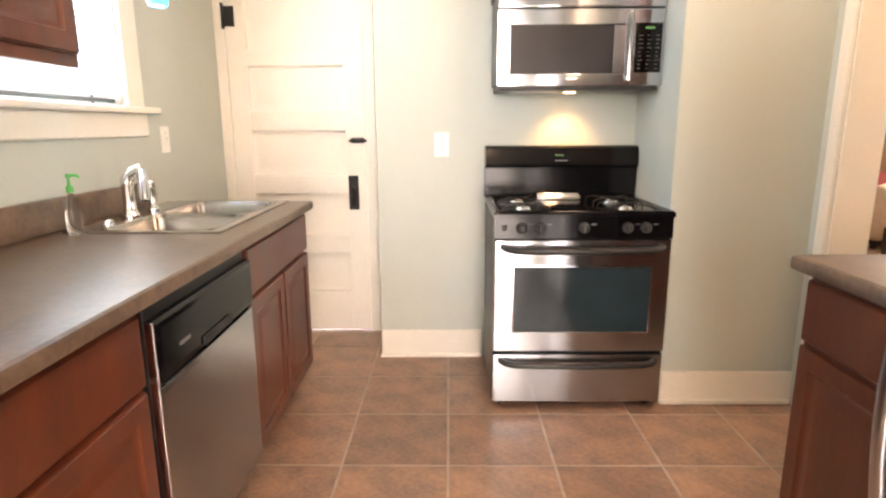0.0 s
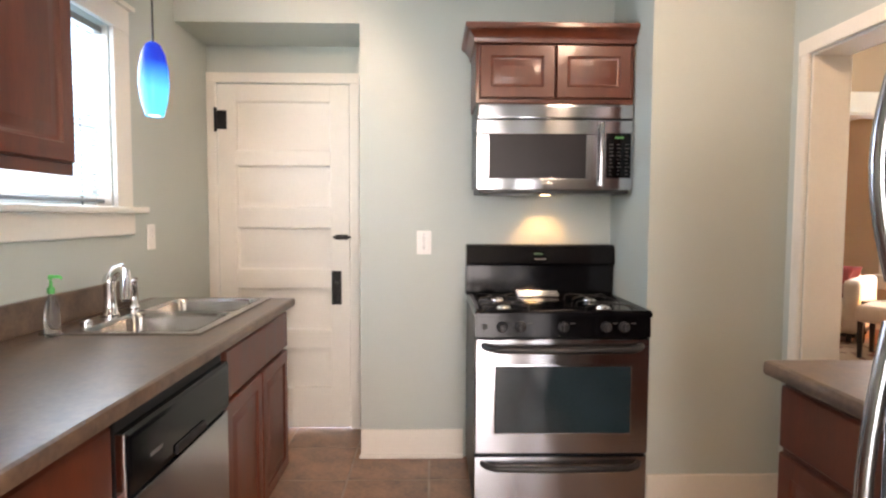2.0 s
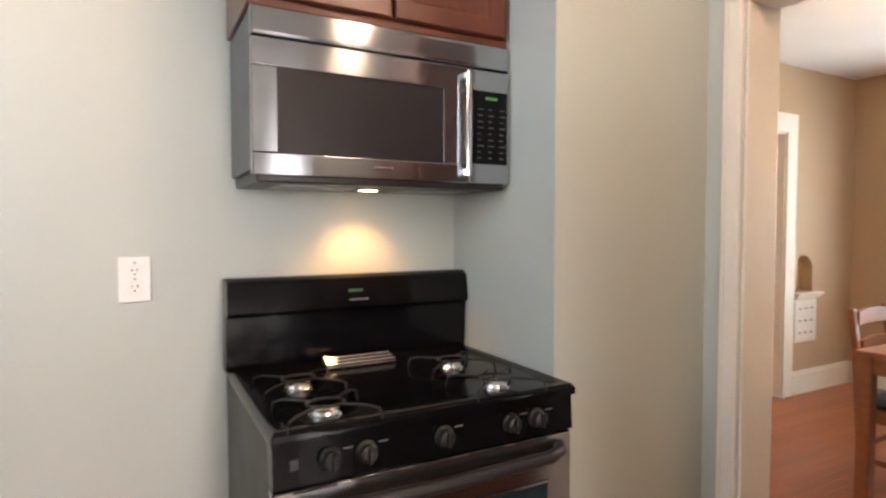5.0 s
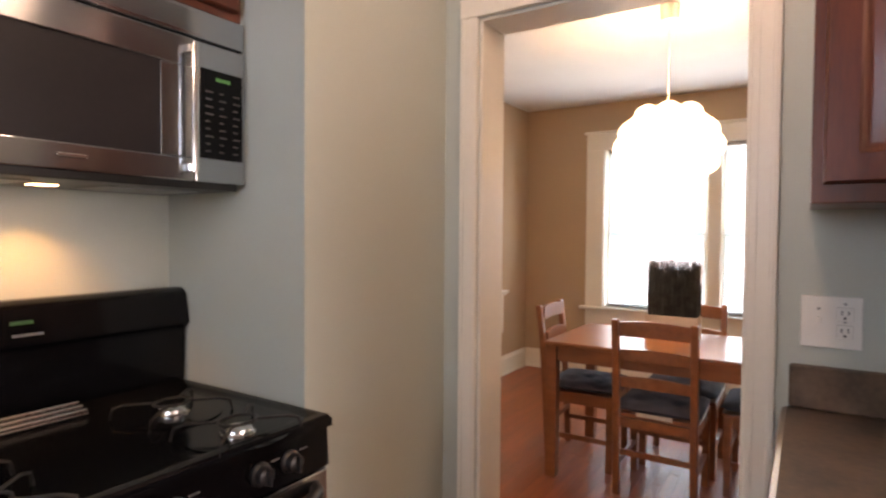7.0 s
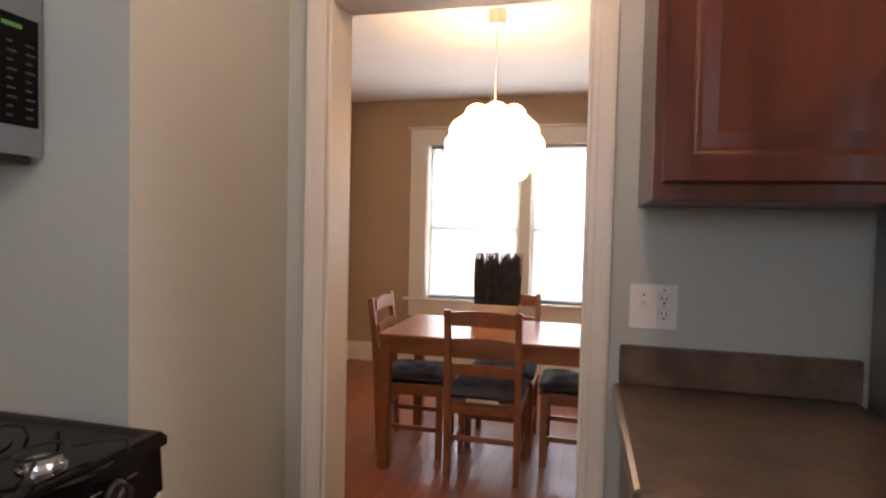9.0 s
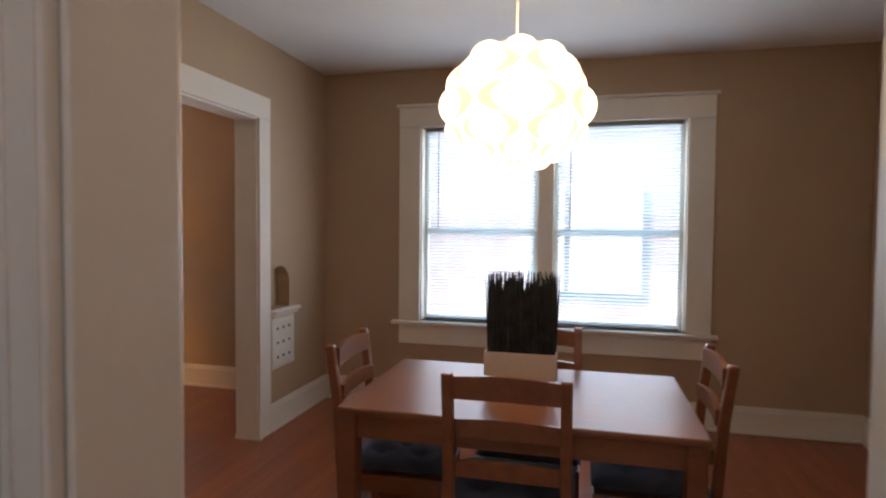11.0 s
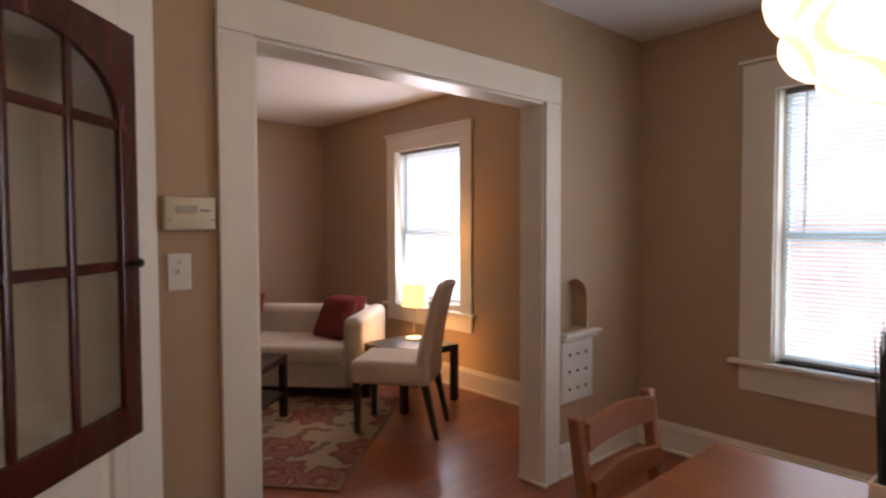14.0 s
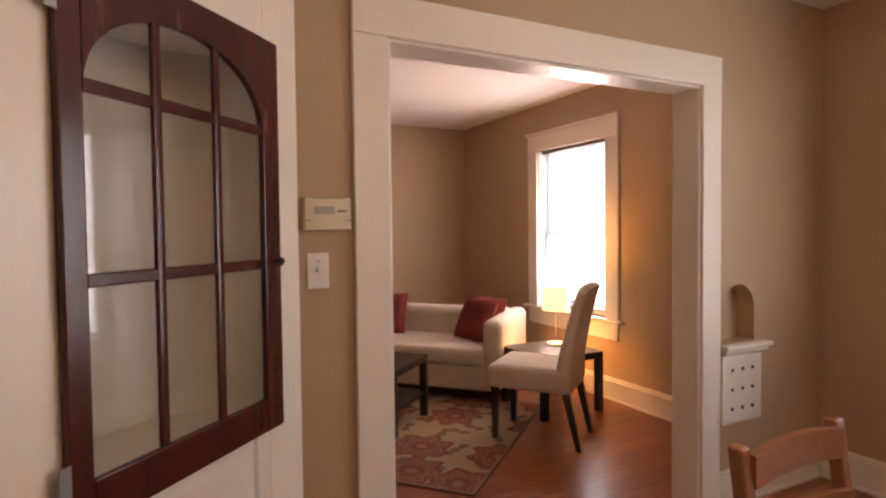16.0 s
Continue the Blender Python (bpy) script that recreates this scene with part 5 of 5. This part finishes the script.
# ---- wall with cabinet, thermostat and niche ----
def china_cabinet():
    """Built across the corner; local x runs along its face, local -y looks into the room."""
    c = thing("corner_cabinet", "built-in cream corner cabinet with mahogany arched glass door", "cabinet")
    w = 1.004
    ox0, ox1, oz0, oz1 = 0.222, 0.835, 0.845, 1.872
    s = block("surround", (0.004, ox0, 0.0, 0.022, 0.0, 2.515), TRIM, c, 0.002, "cream painted surround boards")
    block("surround_board", (ox1, w, 0.0, 0.022, 0.0, 2.515), TRIM, s, 0.002)
    block("surround_board", (ox0, ox1, 0.0, 0.022, oz1, 2.515), TRIM, s, 0.002)
    bm = bmesh.new()
    stepped(bm, facing(ox0, 0.02, 0.0, "-y"), ox1 - ox0, oz0, [(0, 0), (0, 0.019), (0.06, 0.020), (0.068, 0.010), (0.085, 0.009), (0.10, 0.015)])
    part("lower_panel", bm, TRIM, s)
    for nm, d in (("recess_top", (ox0 - 0.01, ox1 + 0.01, 0.022, 0.31, oz1, oz1 + 0.015)), ("recess_floor", (ox0 - 0.01, ox1 + 0.01, 0.022, 0.31, oz0 - 0.015, oz0))):
        block(nm, d, TRIM, c, 0.001)
    bm = bmesh.new()
    n, mid, hw = 28, (ox0 + ox1) / 2, (ox1 - ox0) / 2
    rows = []
    for k in range(n + 1):
        a = math.pi * k / n
        ux, uy = -math.cos(a), math.sin(a)
        rows.append([bm.verts.new((mid + (hw + o) * ux, 0.0225 + (0.26 + o) * uy, z)) for o, z in ((0, oz0), (0, oz1), (0.012, oz1), (0.012, oz0))])
    for p, q in zip(rows, rows[1:]):
        for j in range(4):
            bm.faces.new((p[j], p[(j + 1) % 4], q[(j + 1) % 4], q[j]))
    bm.faces.new(rows[0])
    bm.faces.new(rows[-1][::-1])
    part("recess_shell", bm, TRIM, c, "cream painted curved recess")
    # door: outer frame, arched head, bars, panes
    x0, x1, z0, z1, y0, y1 = 0.192, 0.874, 0.792, 1.908, -0.022, -0.002
    gx0, gx1, gz0 = 0.244, 0.800, 0.886
    spring, rise = 1.637, 0.192
    d = block("door", (x0, gx0, y0, y1, z0, z1), DARKWOOD, c, 0.004, "dark mahogany arched glass door frame")
    block("stile", (gx1, x1, y0, y1, z0, z1), DARKWOOD, d, 0.004)
    block("rail", (gx0, gx1, y0, y1, z0, gz0), DARKWOOD, d, 0.004)
    bm = bmesh.new()
    n = 24
    front, back = [], []
    cx, half = (gx0 + gx1) / 2, (gx1 - gx0) / 2
    for k in range(n + 1):
        a = math.pi * k / n
        ax, az = cx - half * math.cos(a), spring + rise * math.sin(a) ** 0.9
        front.append((bm.verts.new((ax, y0, az)), bm.verts.new((ax, y0, z1))))
        back.append((bm.verts.new((ax, y1, az)), bm.verts.new((ax, y1, z1))))
    for k in range(n):
        bm.faces.new((front[k][0], front[k + 1][0], front[k + 1][1], front[k][1]))
        bm.faces.new((back[k][0], back[k][1], back[k + 1][1], back[k + 1][0]))
        bm.faces.new((front[k][0], back[k][0], back[k + 1][0], front[k + 1][0]))
        bm.faces.new((front[k][1], front[k + 1][1], back[k + 1][1], back[k][1]))
    part("arched_head", bm, DARKWOOD, d)
    xs = (0.415, 0.439, 0.606, 0.630)
    for x in (xs[0], xs[2]):
        block("bar", (x, x + 0.024, y0 + 0.003, y1 - 0.004, gz0, 1.827), DARKWOOD, d, 0.004)
    for z in (1.257, 1.632):
        block("bar", (gx0, gx1, y0 + 0.004, y1 - 0.005, z, z + 0.028), DARKWOOD, d, 0.004)
    for a, b in ((gx0, xs[0]), (xs[1], xs[2]), (xs[3], gx1)):
        for za, zb in ((gz0, 1.257), (1.285, 1.632), (1.660, 1.827)):
            block("pane", (a - 0.003, b + 0.003, -0.014, -0.011, za - 0.003, zb + 0.003), CABGLASS, d, 0)
    bm = bmesh.new()
    lathe(bm, [(0.006, 0), (0.006, 0.012), (0.012, 0.018), (0.013, 0.024), (0.008, 0.030), (0.001, 0.031)], seg=16, m=Matrix.Translation((0.840, y0, 1.277)) @ Matrix.Rotation(radians(90), 4, "X"))
    part("knob", bm, IRON, d, "small dark knob")
    for z in (0.90, 1.80):
        block("hinge", (x0 - 0.022, x0 + 0.002, y0 - 0.003, y0 + 0.001, z - 0.035, z + 0.035), SHEATH, d, 0.001, "steel hinge leaf")
    c.matrix_basis = pose(1.737, 3.505, 0, 0, 0, 45)


china_cabinet()


def thermostat():
    t = thing("thermostat", "aged beige wall thermostat with small display", "thermostat", at=(2.535, 4.22, 1.42))
    bm = bmesh.new()
    stepped(bm, facing(2.462, 4.219, 1.365, "-y"), 0.155, 0.105, [(0, 0), (0, 0.016), (0.003, 0.024), (0.010, 0.027), (0.03, 0.028)])
    b = part("case", bm, BEIGE, t)
    block("display", (2.493, 2.558, 4.1895, 4.1915, 1.418, 1.442), SHEATH, b, 0.001, "grey display window")
    block("cover_line", (2.465, 2.614, 4.1915, 4.1925, 1.396, 1.398), PRINT, b, 0)
    block("button", (2.566, 2.598, 4.1905, 4.1925, 1.424, 1.430), PRINT, b, 0)


thermostat()


def niche():
    n = thing("phone_niche", "arched wall niche with shelf and small drawer front", "niche", at=(4.58, 4.22, 0.4))
    # arched spandrel that rounds the head of the opening
    bm = bmesh.new()
    x0, x1, z0, z1, ya, yb = 4.465, 4.70, 0.966, 1.084, 4.2205, 4.309
    k = 16
    lo, hi = [], []
    for i in range(k + 1):
        a = math.pi * i / k
        ax, az = (x0 + x1) / 2 - (x1 - x0) / 2 * math.cos(a), z0 + (z1 - z0 - 0.002) * math.sin(a)
        lo.append((bm.verts.new((ax, ya, az)), bm.verts.new((ax, yb, az))))
        hi.append((bm.verts.new((ax, ya, z1)), bm.verts.new((ax, yb, z1))))
    for i in range(k):
        bm.faces.new((lo[i][0], lo[i + 1][0], hi[i + 1][0], hi[i][0]))
        bm.faces.new((lo[i][1], hi[i][1], hi[i + 1][1], lo[i + 1][1]))
        bm.faces.new((lo[i][0], lo[i][1], lo[i + 1][1], lo[i + 1][0]))
    part("arch", bm, TAN, n)
    bm = bmesh.new()
    box(bm, 4.437, 4.775, 4.165, 4.219, 0.772, 0.796, 0.006)
    box(bm, 4.445, 4.765, 4.185, 4.219, 0.748, 0.772, 0.006)
    part("shelf", bm, TRIM, n, "cream moulded shelf")
    bm = bmesh.new()
    stepped(bm, facing(4.45, 4.219, 0.405, "-y"), 0.29, 0.335, [(0, 0), (0, 0.012), (0.006, 0.016), (0.03, 0.016)])
    d = part("drawer_front", bm, TRIM, n, "cream panel with three rows of holes")
    for r in range(3):
        for c in range(3):
            bm = bmesh.new()
            lathe(bm, [(0.009, 0), (0.009, 0.003), (0.001, 0.0035)], seg=12, m=Matrix.Translation((4.515 + 0.075 * c, 4.203, 0.48 + 0.095 * r)) @ Matrix.Rotation(radians(90), 4, "X"))
            part("hole", bm, IRON, d)


niche()


# ---- living room ----
def soft_block(bm, x0, x1, y0, y1, z0, z1, r=0.04, seg=4):
    got = box(bm, x0, x1, y0, y1, z0, z1)
    edges = list({e for v in got["verts"] for e in v.link_edges})
    bmesh.ops.bevel(bm, geom=edges, offset=r, segments=seg, affect="EDGES", profile=0.5)


def sofa():
    s = thing("sofa", "cream slipcovered two-seat sofa set across the corner", "sofa")
    w, d = 1.80, 0.88
    for nm, dims, r in (("base", (-w / 2 + 0.12, w / 2 - 0.12, -d + 0.02, -0.10, 0.10, 0.30), 0.02), ("seat_cushion", (-w / 2 + 0.135, w / 2 - 0.135, -d - 0.005, -0.20, 0.285, 0.43), 0.05), ("backrest", (-w / 2 + 0.12, w / 2 - 0.12, -0.22, 0.0, 0.12, 0.665), 0.06), ("arm", (-w / 2, -w / 2 + 0.15, -d, 0.0, 0.10, 0.665), 0.055), ("arm", (w / 2 - 0.15, w / 2, -d, 0.0, 0.10, 0.665), 0.055)):
        bm = bmesh.new()
        soft_block(bm, *dims, r)
        part(nm, bm, CREAM, s)
    bm = bmesh.new()
    box(bm, -w / 2 + 0.03, w / 2 - 0.03, -d + 0.05, -0.04, 0.06, 0.105)
    part("underframe", bm, BLACKWOOD, s)
    for x in (-w / 2 + 0.09, w / 2 - 0.09):
        for y in (-d + 0.10, -0.10):
            block("foot", (x - 0.025, x + 0.025, y - 0.025, y + 0.025, 0, 0.07), BLACKWOOD, s, 0.004)
    s.matrix_basis = pose(4.44, 7.32, 0, 0, 0, 311.5)
    return s


sofa()


def pillow(m, label, size=0.40):
    p = bmesh.new()
    n = 14
    top, low = {}, {}
    for i in range(n + 1):
        for j in range(n + 1):
            u, v = -1 + 2 * i / n, -1 + 2 * j / n
            pinch = 1 - 0.10 * (1 - abs(u * v)) * (u * u + v * v) / 2
            e = max(0.0, (1 - u ** 4) * (1 - v ** 4)) ** 0.6
            x, y = size / 2 * u * pinch, size / 2 * v * pinch
            top[i, j] = p.verts.new((x, y, 0.075 * e + 0.004))
            low[i, j] = p.verts.new((x, y, -0.075 * e - 0.004))
    for i in range(n):
        for j in range(n):
            p.faces.new((top[i, j], top[i + 1, j], top[i + 1, j + 1], top[i, j + 1]))
            p.faces.new((low[i, j], low[i, j + 1], low[i + 1, j + 1], low[i + 1, j]))
    bmesh.ops.remove_doubles(p, verts=p.verts, dist=0.009)
    ob = solid("pillow", p, REDCLOTH, label, "pillow", "sofa pillows")
    ob.matrix_basis = m
    return ob


turn = pose(4.44, 7.32, 0, 0, 0, 311.5)
pillow(turn @ pose(0.55, -0.42, 0.60, 62, 0, -34), "dark red square pillow leaning on the sofa arm")
pillow(turn @ pose(0.60, -0.355, 0.600, 62, 0, -28), "brighter red square pillow behind another on the sofa")
pillow(turn @ pose(-0.35, -0.36, 0.60, 66, 0, 10), "dark red square pillow against the sofa back")


def parsons_chair():
    c = thing("parsons_chair", "cream upholstered high-back chair with black legs", "chair")
    for x in (-0.19, 0.19):
        for y0, y1, nm in ((-0.24, -0.24, "leg"), (0.22, 0.30, "back_leg")):
            bm = bmesh.new()
            rows = []
            for z, k, yy in ((0.0, 0.015, y1), (0.36, 0.023, y0)):
                rows.append([bm.verts.new((x + a * k, yy + b * k, z)) for a, b in ((-1, -1), (1, -1), (1, 1), (-1, 1))])
            for j in range(4):
                bm.faces.new((rows[0][j], rows[0][(j + 1) % 4], rows[1][(j + 1) % 4], rows[1][j]))
            bm.faces.new(rows[0][::-1])
            bm.faces.new(rows[1])
            part(nm, bm, BLACKWOOD, c, "black tapered wooden leg")
    bm = bmesh.new()
    soft_block(bm, -0.235, 0.235, -0.285, 0.26, 0.345, 0.50, 0.04)
    part("seat", bm, CREAM, c)
    bm = bmesh.new()
    n = 12
    rows = []
    for k in range(n + 1):
        u = k / n
        z = 0.36 + 0.635 * u
        y = 0.20 + 0.13 * u ** 1.6
        t = 0.058 - 0.022 * u
        half = 0.232 - 0.006 * u
        ring = []
        for j in range(20):
            a = 2 * math.pi * j / 20
            ca, sa = math.cos(a), math.sin(a)
            ring.append(bm.verts.new((half * math.copysign(abs(ca) ** 0.3, ca), y + t * math.copysign(abs(sa) ** 0.55, sa), z - (0.025 * abs(ca) ** 3 if k == n else 0))))
        rows.append(ring)
    top = [bm.verts.new((v.co.x * 0.9, 0.33 + (v.co.y - 0.33) * 0.4, v.co.z + 0.02)) for v in rows[-1]]
    rows.append(top)
    for a, b in zip(rows, rows[1:]):
        for j in range(20):
            bm.faces.new((a[j], a[(j + 1) % 20], b[(j + 1) % 20], b[j]))
    bm.faces.new(rows[0][::-1])
    bm.faces.new(rows[-1])
    part("backrest", bm, CREAM, c)
    c.matrix_basis = pose(4.285, 5.445, 0, 0, 0, 218)
    return c


parsons_chair()


def black_table(name, w, d, label, shelf, m):
    t = thing(name, label, "table")
    block("tabletop", (-w / 2, w / 2, -d / 2, d / 2, 0.40, 0.45), BLACKWOOD, t, 0.003)
    for x in (-w / 2, w / 2 - 0.05):
        for y in (-d / 2, d / 2 - 0.05):
            block("leg", (x, x + 0.05, y, y + 0.05, 0, 0.40), BLACKWOOD, t, 0.003)
    if shelf:
        block("shelf", (-w / 2 + 0.01, w / 2 - 0.01, -d / 2 + 0.01, d / 2 - 0.01, 0.16, 0.185), BLACKWOOD, t, 0.002)
    t.matrix_basis = m
    return t


black_table("coffee_table", 0.90, 0.55, "black-brown coffee table with lower shelf on the rug", True, pose(3.30, 6.30, 0.012, 0, 0, 131.5))
black_table("end_table", 0.55, 0.55, "black-brown square end table beside the sofa", False, pose(4.73, 5.90, 0, 0, 0, 0))


def table_lamp():
    x, y = 4.86, 6.00
    t = thing("table_lamp", "small lit table lamp with drum shade", "lamp", at=(x, y, 0.45))
    bm = bmesh.new()
    lathe(bm, [(0.070, 0), (0.074, 0.006), (0.070, 0.016), (0.020, 0.022), (0.001, 0.023)], (x, y, 0.4505), 28)
    part("base", bm, WHITE, t, "flat white round foot")
    bm = bmesh.new()
    tube(bm, [(x, y, 0.472), (x, y, 0.76)], 0.005, 10)
    part("stem", bm, CHROME, t, "slim bright metal stem")
    bm = bmesh.new()
    lathe(bm, [(0.106, 0.0), (0.098, 0.19)], (x, y, 0.725), 36)
    for f in [f for f in bm.faces if len(f.verts) > 4]:
        bm.faces.remove(f)
    part("shade", bm, LAMPSHADE, t, "glowing warm fabric drum shade")


table_lamp()


def rug():
    bm = bmesh.new()
    box(bm, -1.15, 1.15, 0.0, 1.62, 0.001, 0.011, 0.003)
    r = solid("area_rug", bm, RUG, "cream rug with rust flowers and brown leaves", "rug")
    bm = bmesh.new()
    for d in ((-1.155, -1.135, -0.002, 1.622, 0.001, 0.013), (1.135, 1.155, -0.002, 1.622, 0.001, 0.013), (-1.155, 1.155, -0.004, 0.014, 0.001, 0.013)):
        box(bm, *d, 0.002)
    part("binding", bm, BINDING, r, "tan woven edge binding")
    r.matrix_basis = pose(3.46 - 1.15 * 0.656, 4.885 + 1.15 * 0.755, 0, 0, 0, -49)


rug()


def table_plant():
    p = thing("table_plant", "small green potted plant on the coffee table", "plant", at=(3.50, 6.30, 0.462))
    bm = bmesh.new()
    lathe(bm, [(0.035, 0), (0.048, 0.08), (0.05, 0.085), (0.044, 0.085), (0.04, 0.07), (0.001, 0.068)], (3.50, 6.30, 0.4625), 20)
    part("pot", bm, CARD, p)
    bm = bmesh.new()
    rnd = random.Random(3)
    for k in range(46):
        a, l, up = rnd.uniform(0, 6.28), rnd.uniform(0.06, 0.12), rnd.uniform(0.03, 0.11)
        b = Vector((3.50, 6.30, 0.535))
        d = Vector((math.cos(a), math.sin(a), 0))
        s = Vector((-d.y, d.x, 0)) * 0.016
        q = [b, b + d * l * 0.5 + s + Vector((0, 0, up)), b + d * l + Vector((0, 0, up * 0.8)), b + d * l * 0.5 - s + Vector((0, 0, up))]
        bm.faces.new([bm.verts.new(v) for v in q])
    part("leaves", bm, LEAF, p)


table_plant()


# ---- floor pieces ----
def tile_mesh(w, d):
    bm = bmesh.new()
    stepped(bm, Matrix.Translation((-w / 2, -d / 2, 0)), w, d, [(0, -0.004), (0, -0.0008), (0.002, 0.0)])
    bmesh.ops.recalc_face_normals(bm, faces=bm.faces)
    me = bpy.data.meshes.new("tile")
    bm.to_mesh(me)
    bm.free()
    me.materials.append(TILE)
    return me


kitchen_floor = bpy.data.objects["floor_kitchen"]
PX, PY = 0.405, 0.396
tile = tile_mesh(PX - 0.010, PY - 0.010)
rnd = random.Random(11)
for i in range(-4, 5):
    for j in range(-9, 3):
        x, y = 0.008 + PX * (i + 0.5), 2.733 + PY * (j + 0.5)
        if not (-1.5 < x < 1.60 and -1.7 < y < 3.9):
            continue
        ob = new("tile", tile)
        ob.parent = kitchen_floor
        ob.location = (x, y, rnd.uniform(-0.0006, 0.0))
        ob.rotation_euler = (0, 0, radians(180) * rnd.randint(0, 1))


def plank_bm(spans):
    verts, faces = [], []
    for x0, x1, y0, y1, z in spans:
        n = len(verts)
        e = 0.0012
        verts += [(x0, y0, -0.02), (x1, y0, -0.02), (x1, y1, -0.02), (x0, y1, -0.02), (x0, y0, z - 0.0005), (x1, y0, z - 0.0005), (x1, y1, z - 0.0005), (x0, y1, z - 0.0005), (x0 + e, y0 + e, z), (x1 - e, y0 + e, z), (x1 - e, y1 - e, z), (x0 + e, y1 - e, z)]
        for a in (0, 4):
            faces += [(n + a + k, n + a + (k + 1) % 4, n + a + 4 + (k + 1) % 4, n + a + 4 + k) for k in range(4)]
        faces.append((n + 8, n + 9, n + 10, n + 11))
    return verts, faces


def planks():
    """Narrow strip oak, laid along x: the dining room's strips each by itself, the rest joined."""
    rnd = random.Random(5)
    spans = []
    w = 0.058
    base = bpy.data.objects["floor_subfloor"]
    lengths = (0.7, 1.0, 1.3, 1.6)
    shared = {}
    for l in lengths:
        v, f = plank_bm([(0, l - 0.0006, 0, w - 0.0006, 0)])
        me = bpy.data.meshes.new("plank")
        me.from_pydata(v, [], f)
        me.materials.append(OAKPIECE)
        shared[l] = me
    y = 0.5
    while y < 8.2:
        edge = 1.742 if y < 4.35 else 1.2
        x = edge - rnd.uniform(0, 0.8)
        while x < 5.26:
            l = rnd.choice(lengths)
            a, b = max(x, edge), min(x + l, 5.26)
            z = rnd.uniform(-0.0002, 0.0)
            if a == x and b == x + l and 1.0 < y < 6.3:
                ob = new("plank", shared[l])
                ob.parent = base
                ob.location = (a, y, z)
            elif b - a > 0.02:
                spans.append((a, b - 0.0006, y, y + w - 0.0006, z))
            x += l
        y += w
    verts, faces = plank_bm(spans)
    me = bpy.data.meshes.new("floor_boards")
    me.from_pydata(verts, [], faces)
    me.materials.append(OAK)
    ob = new("floor_boards", me)
    ob.parent = base
    tagged(ob, "glossy red oak strip flooring", kind="stuff")


planks()
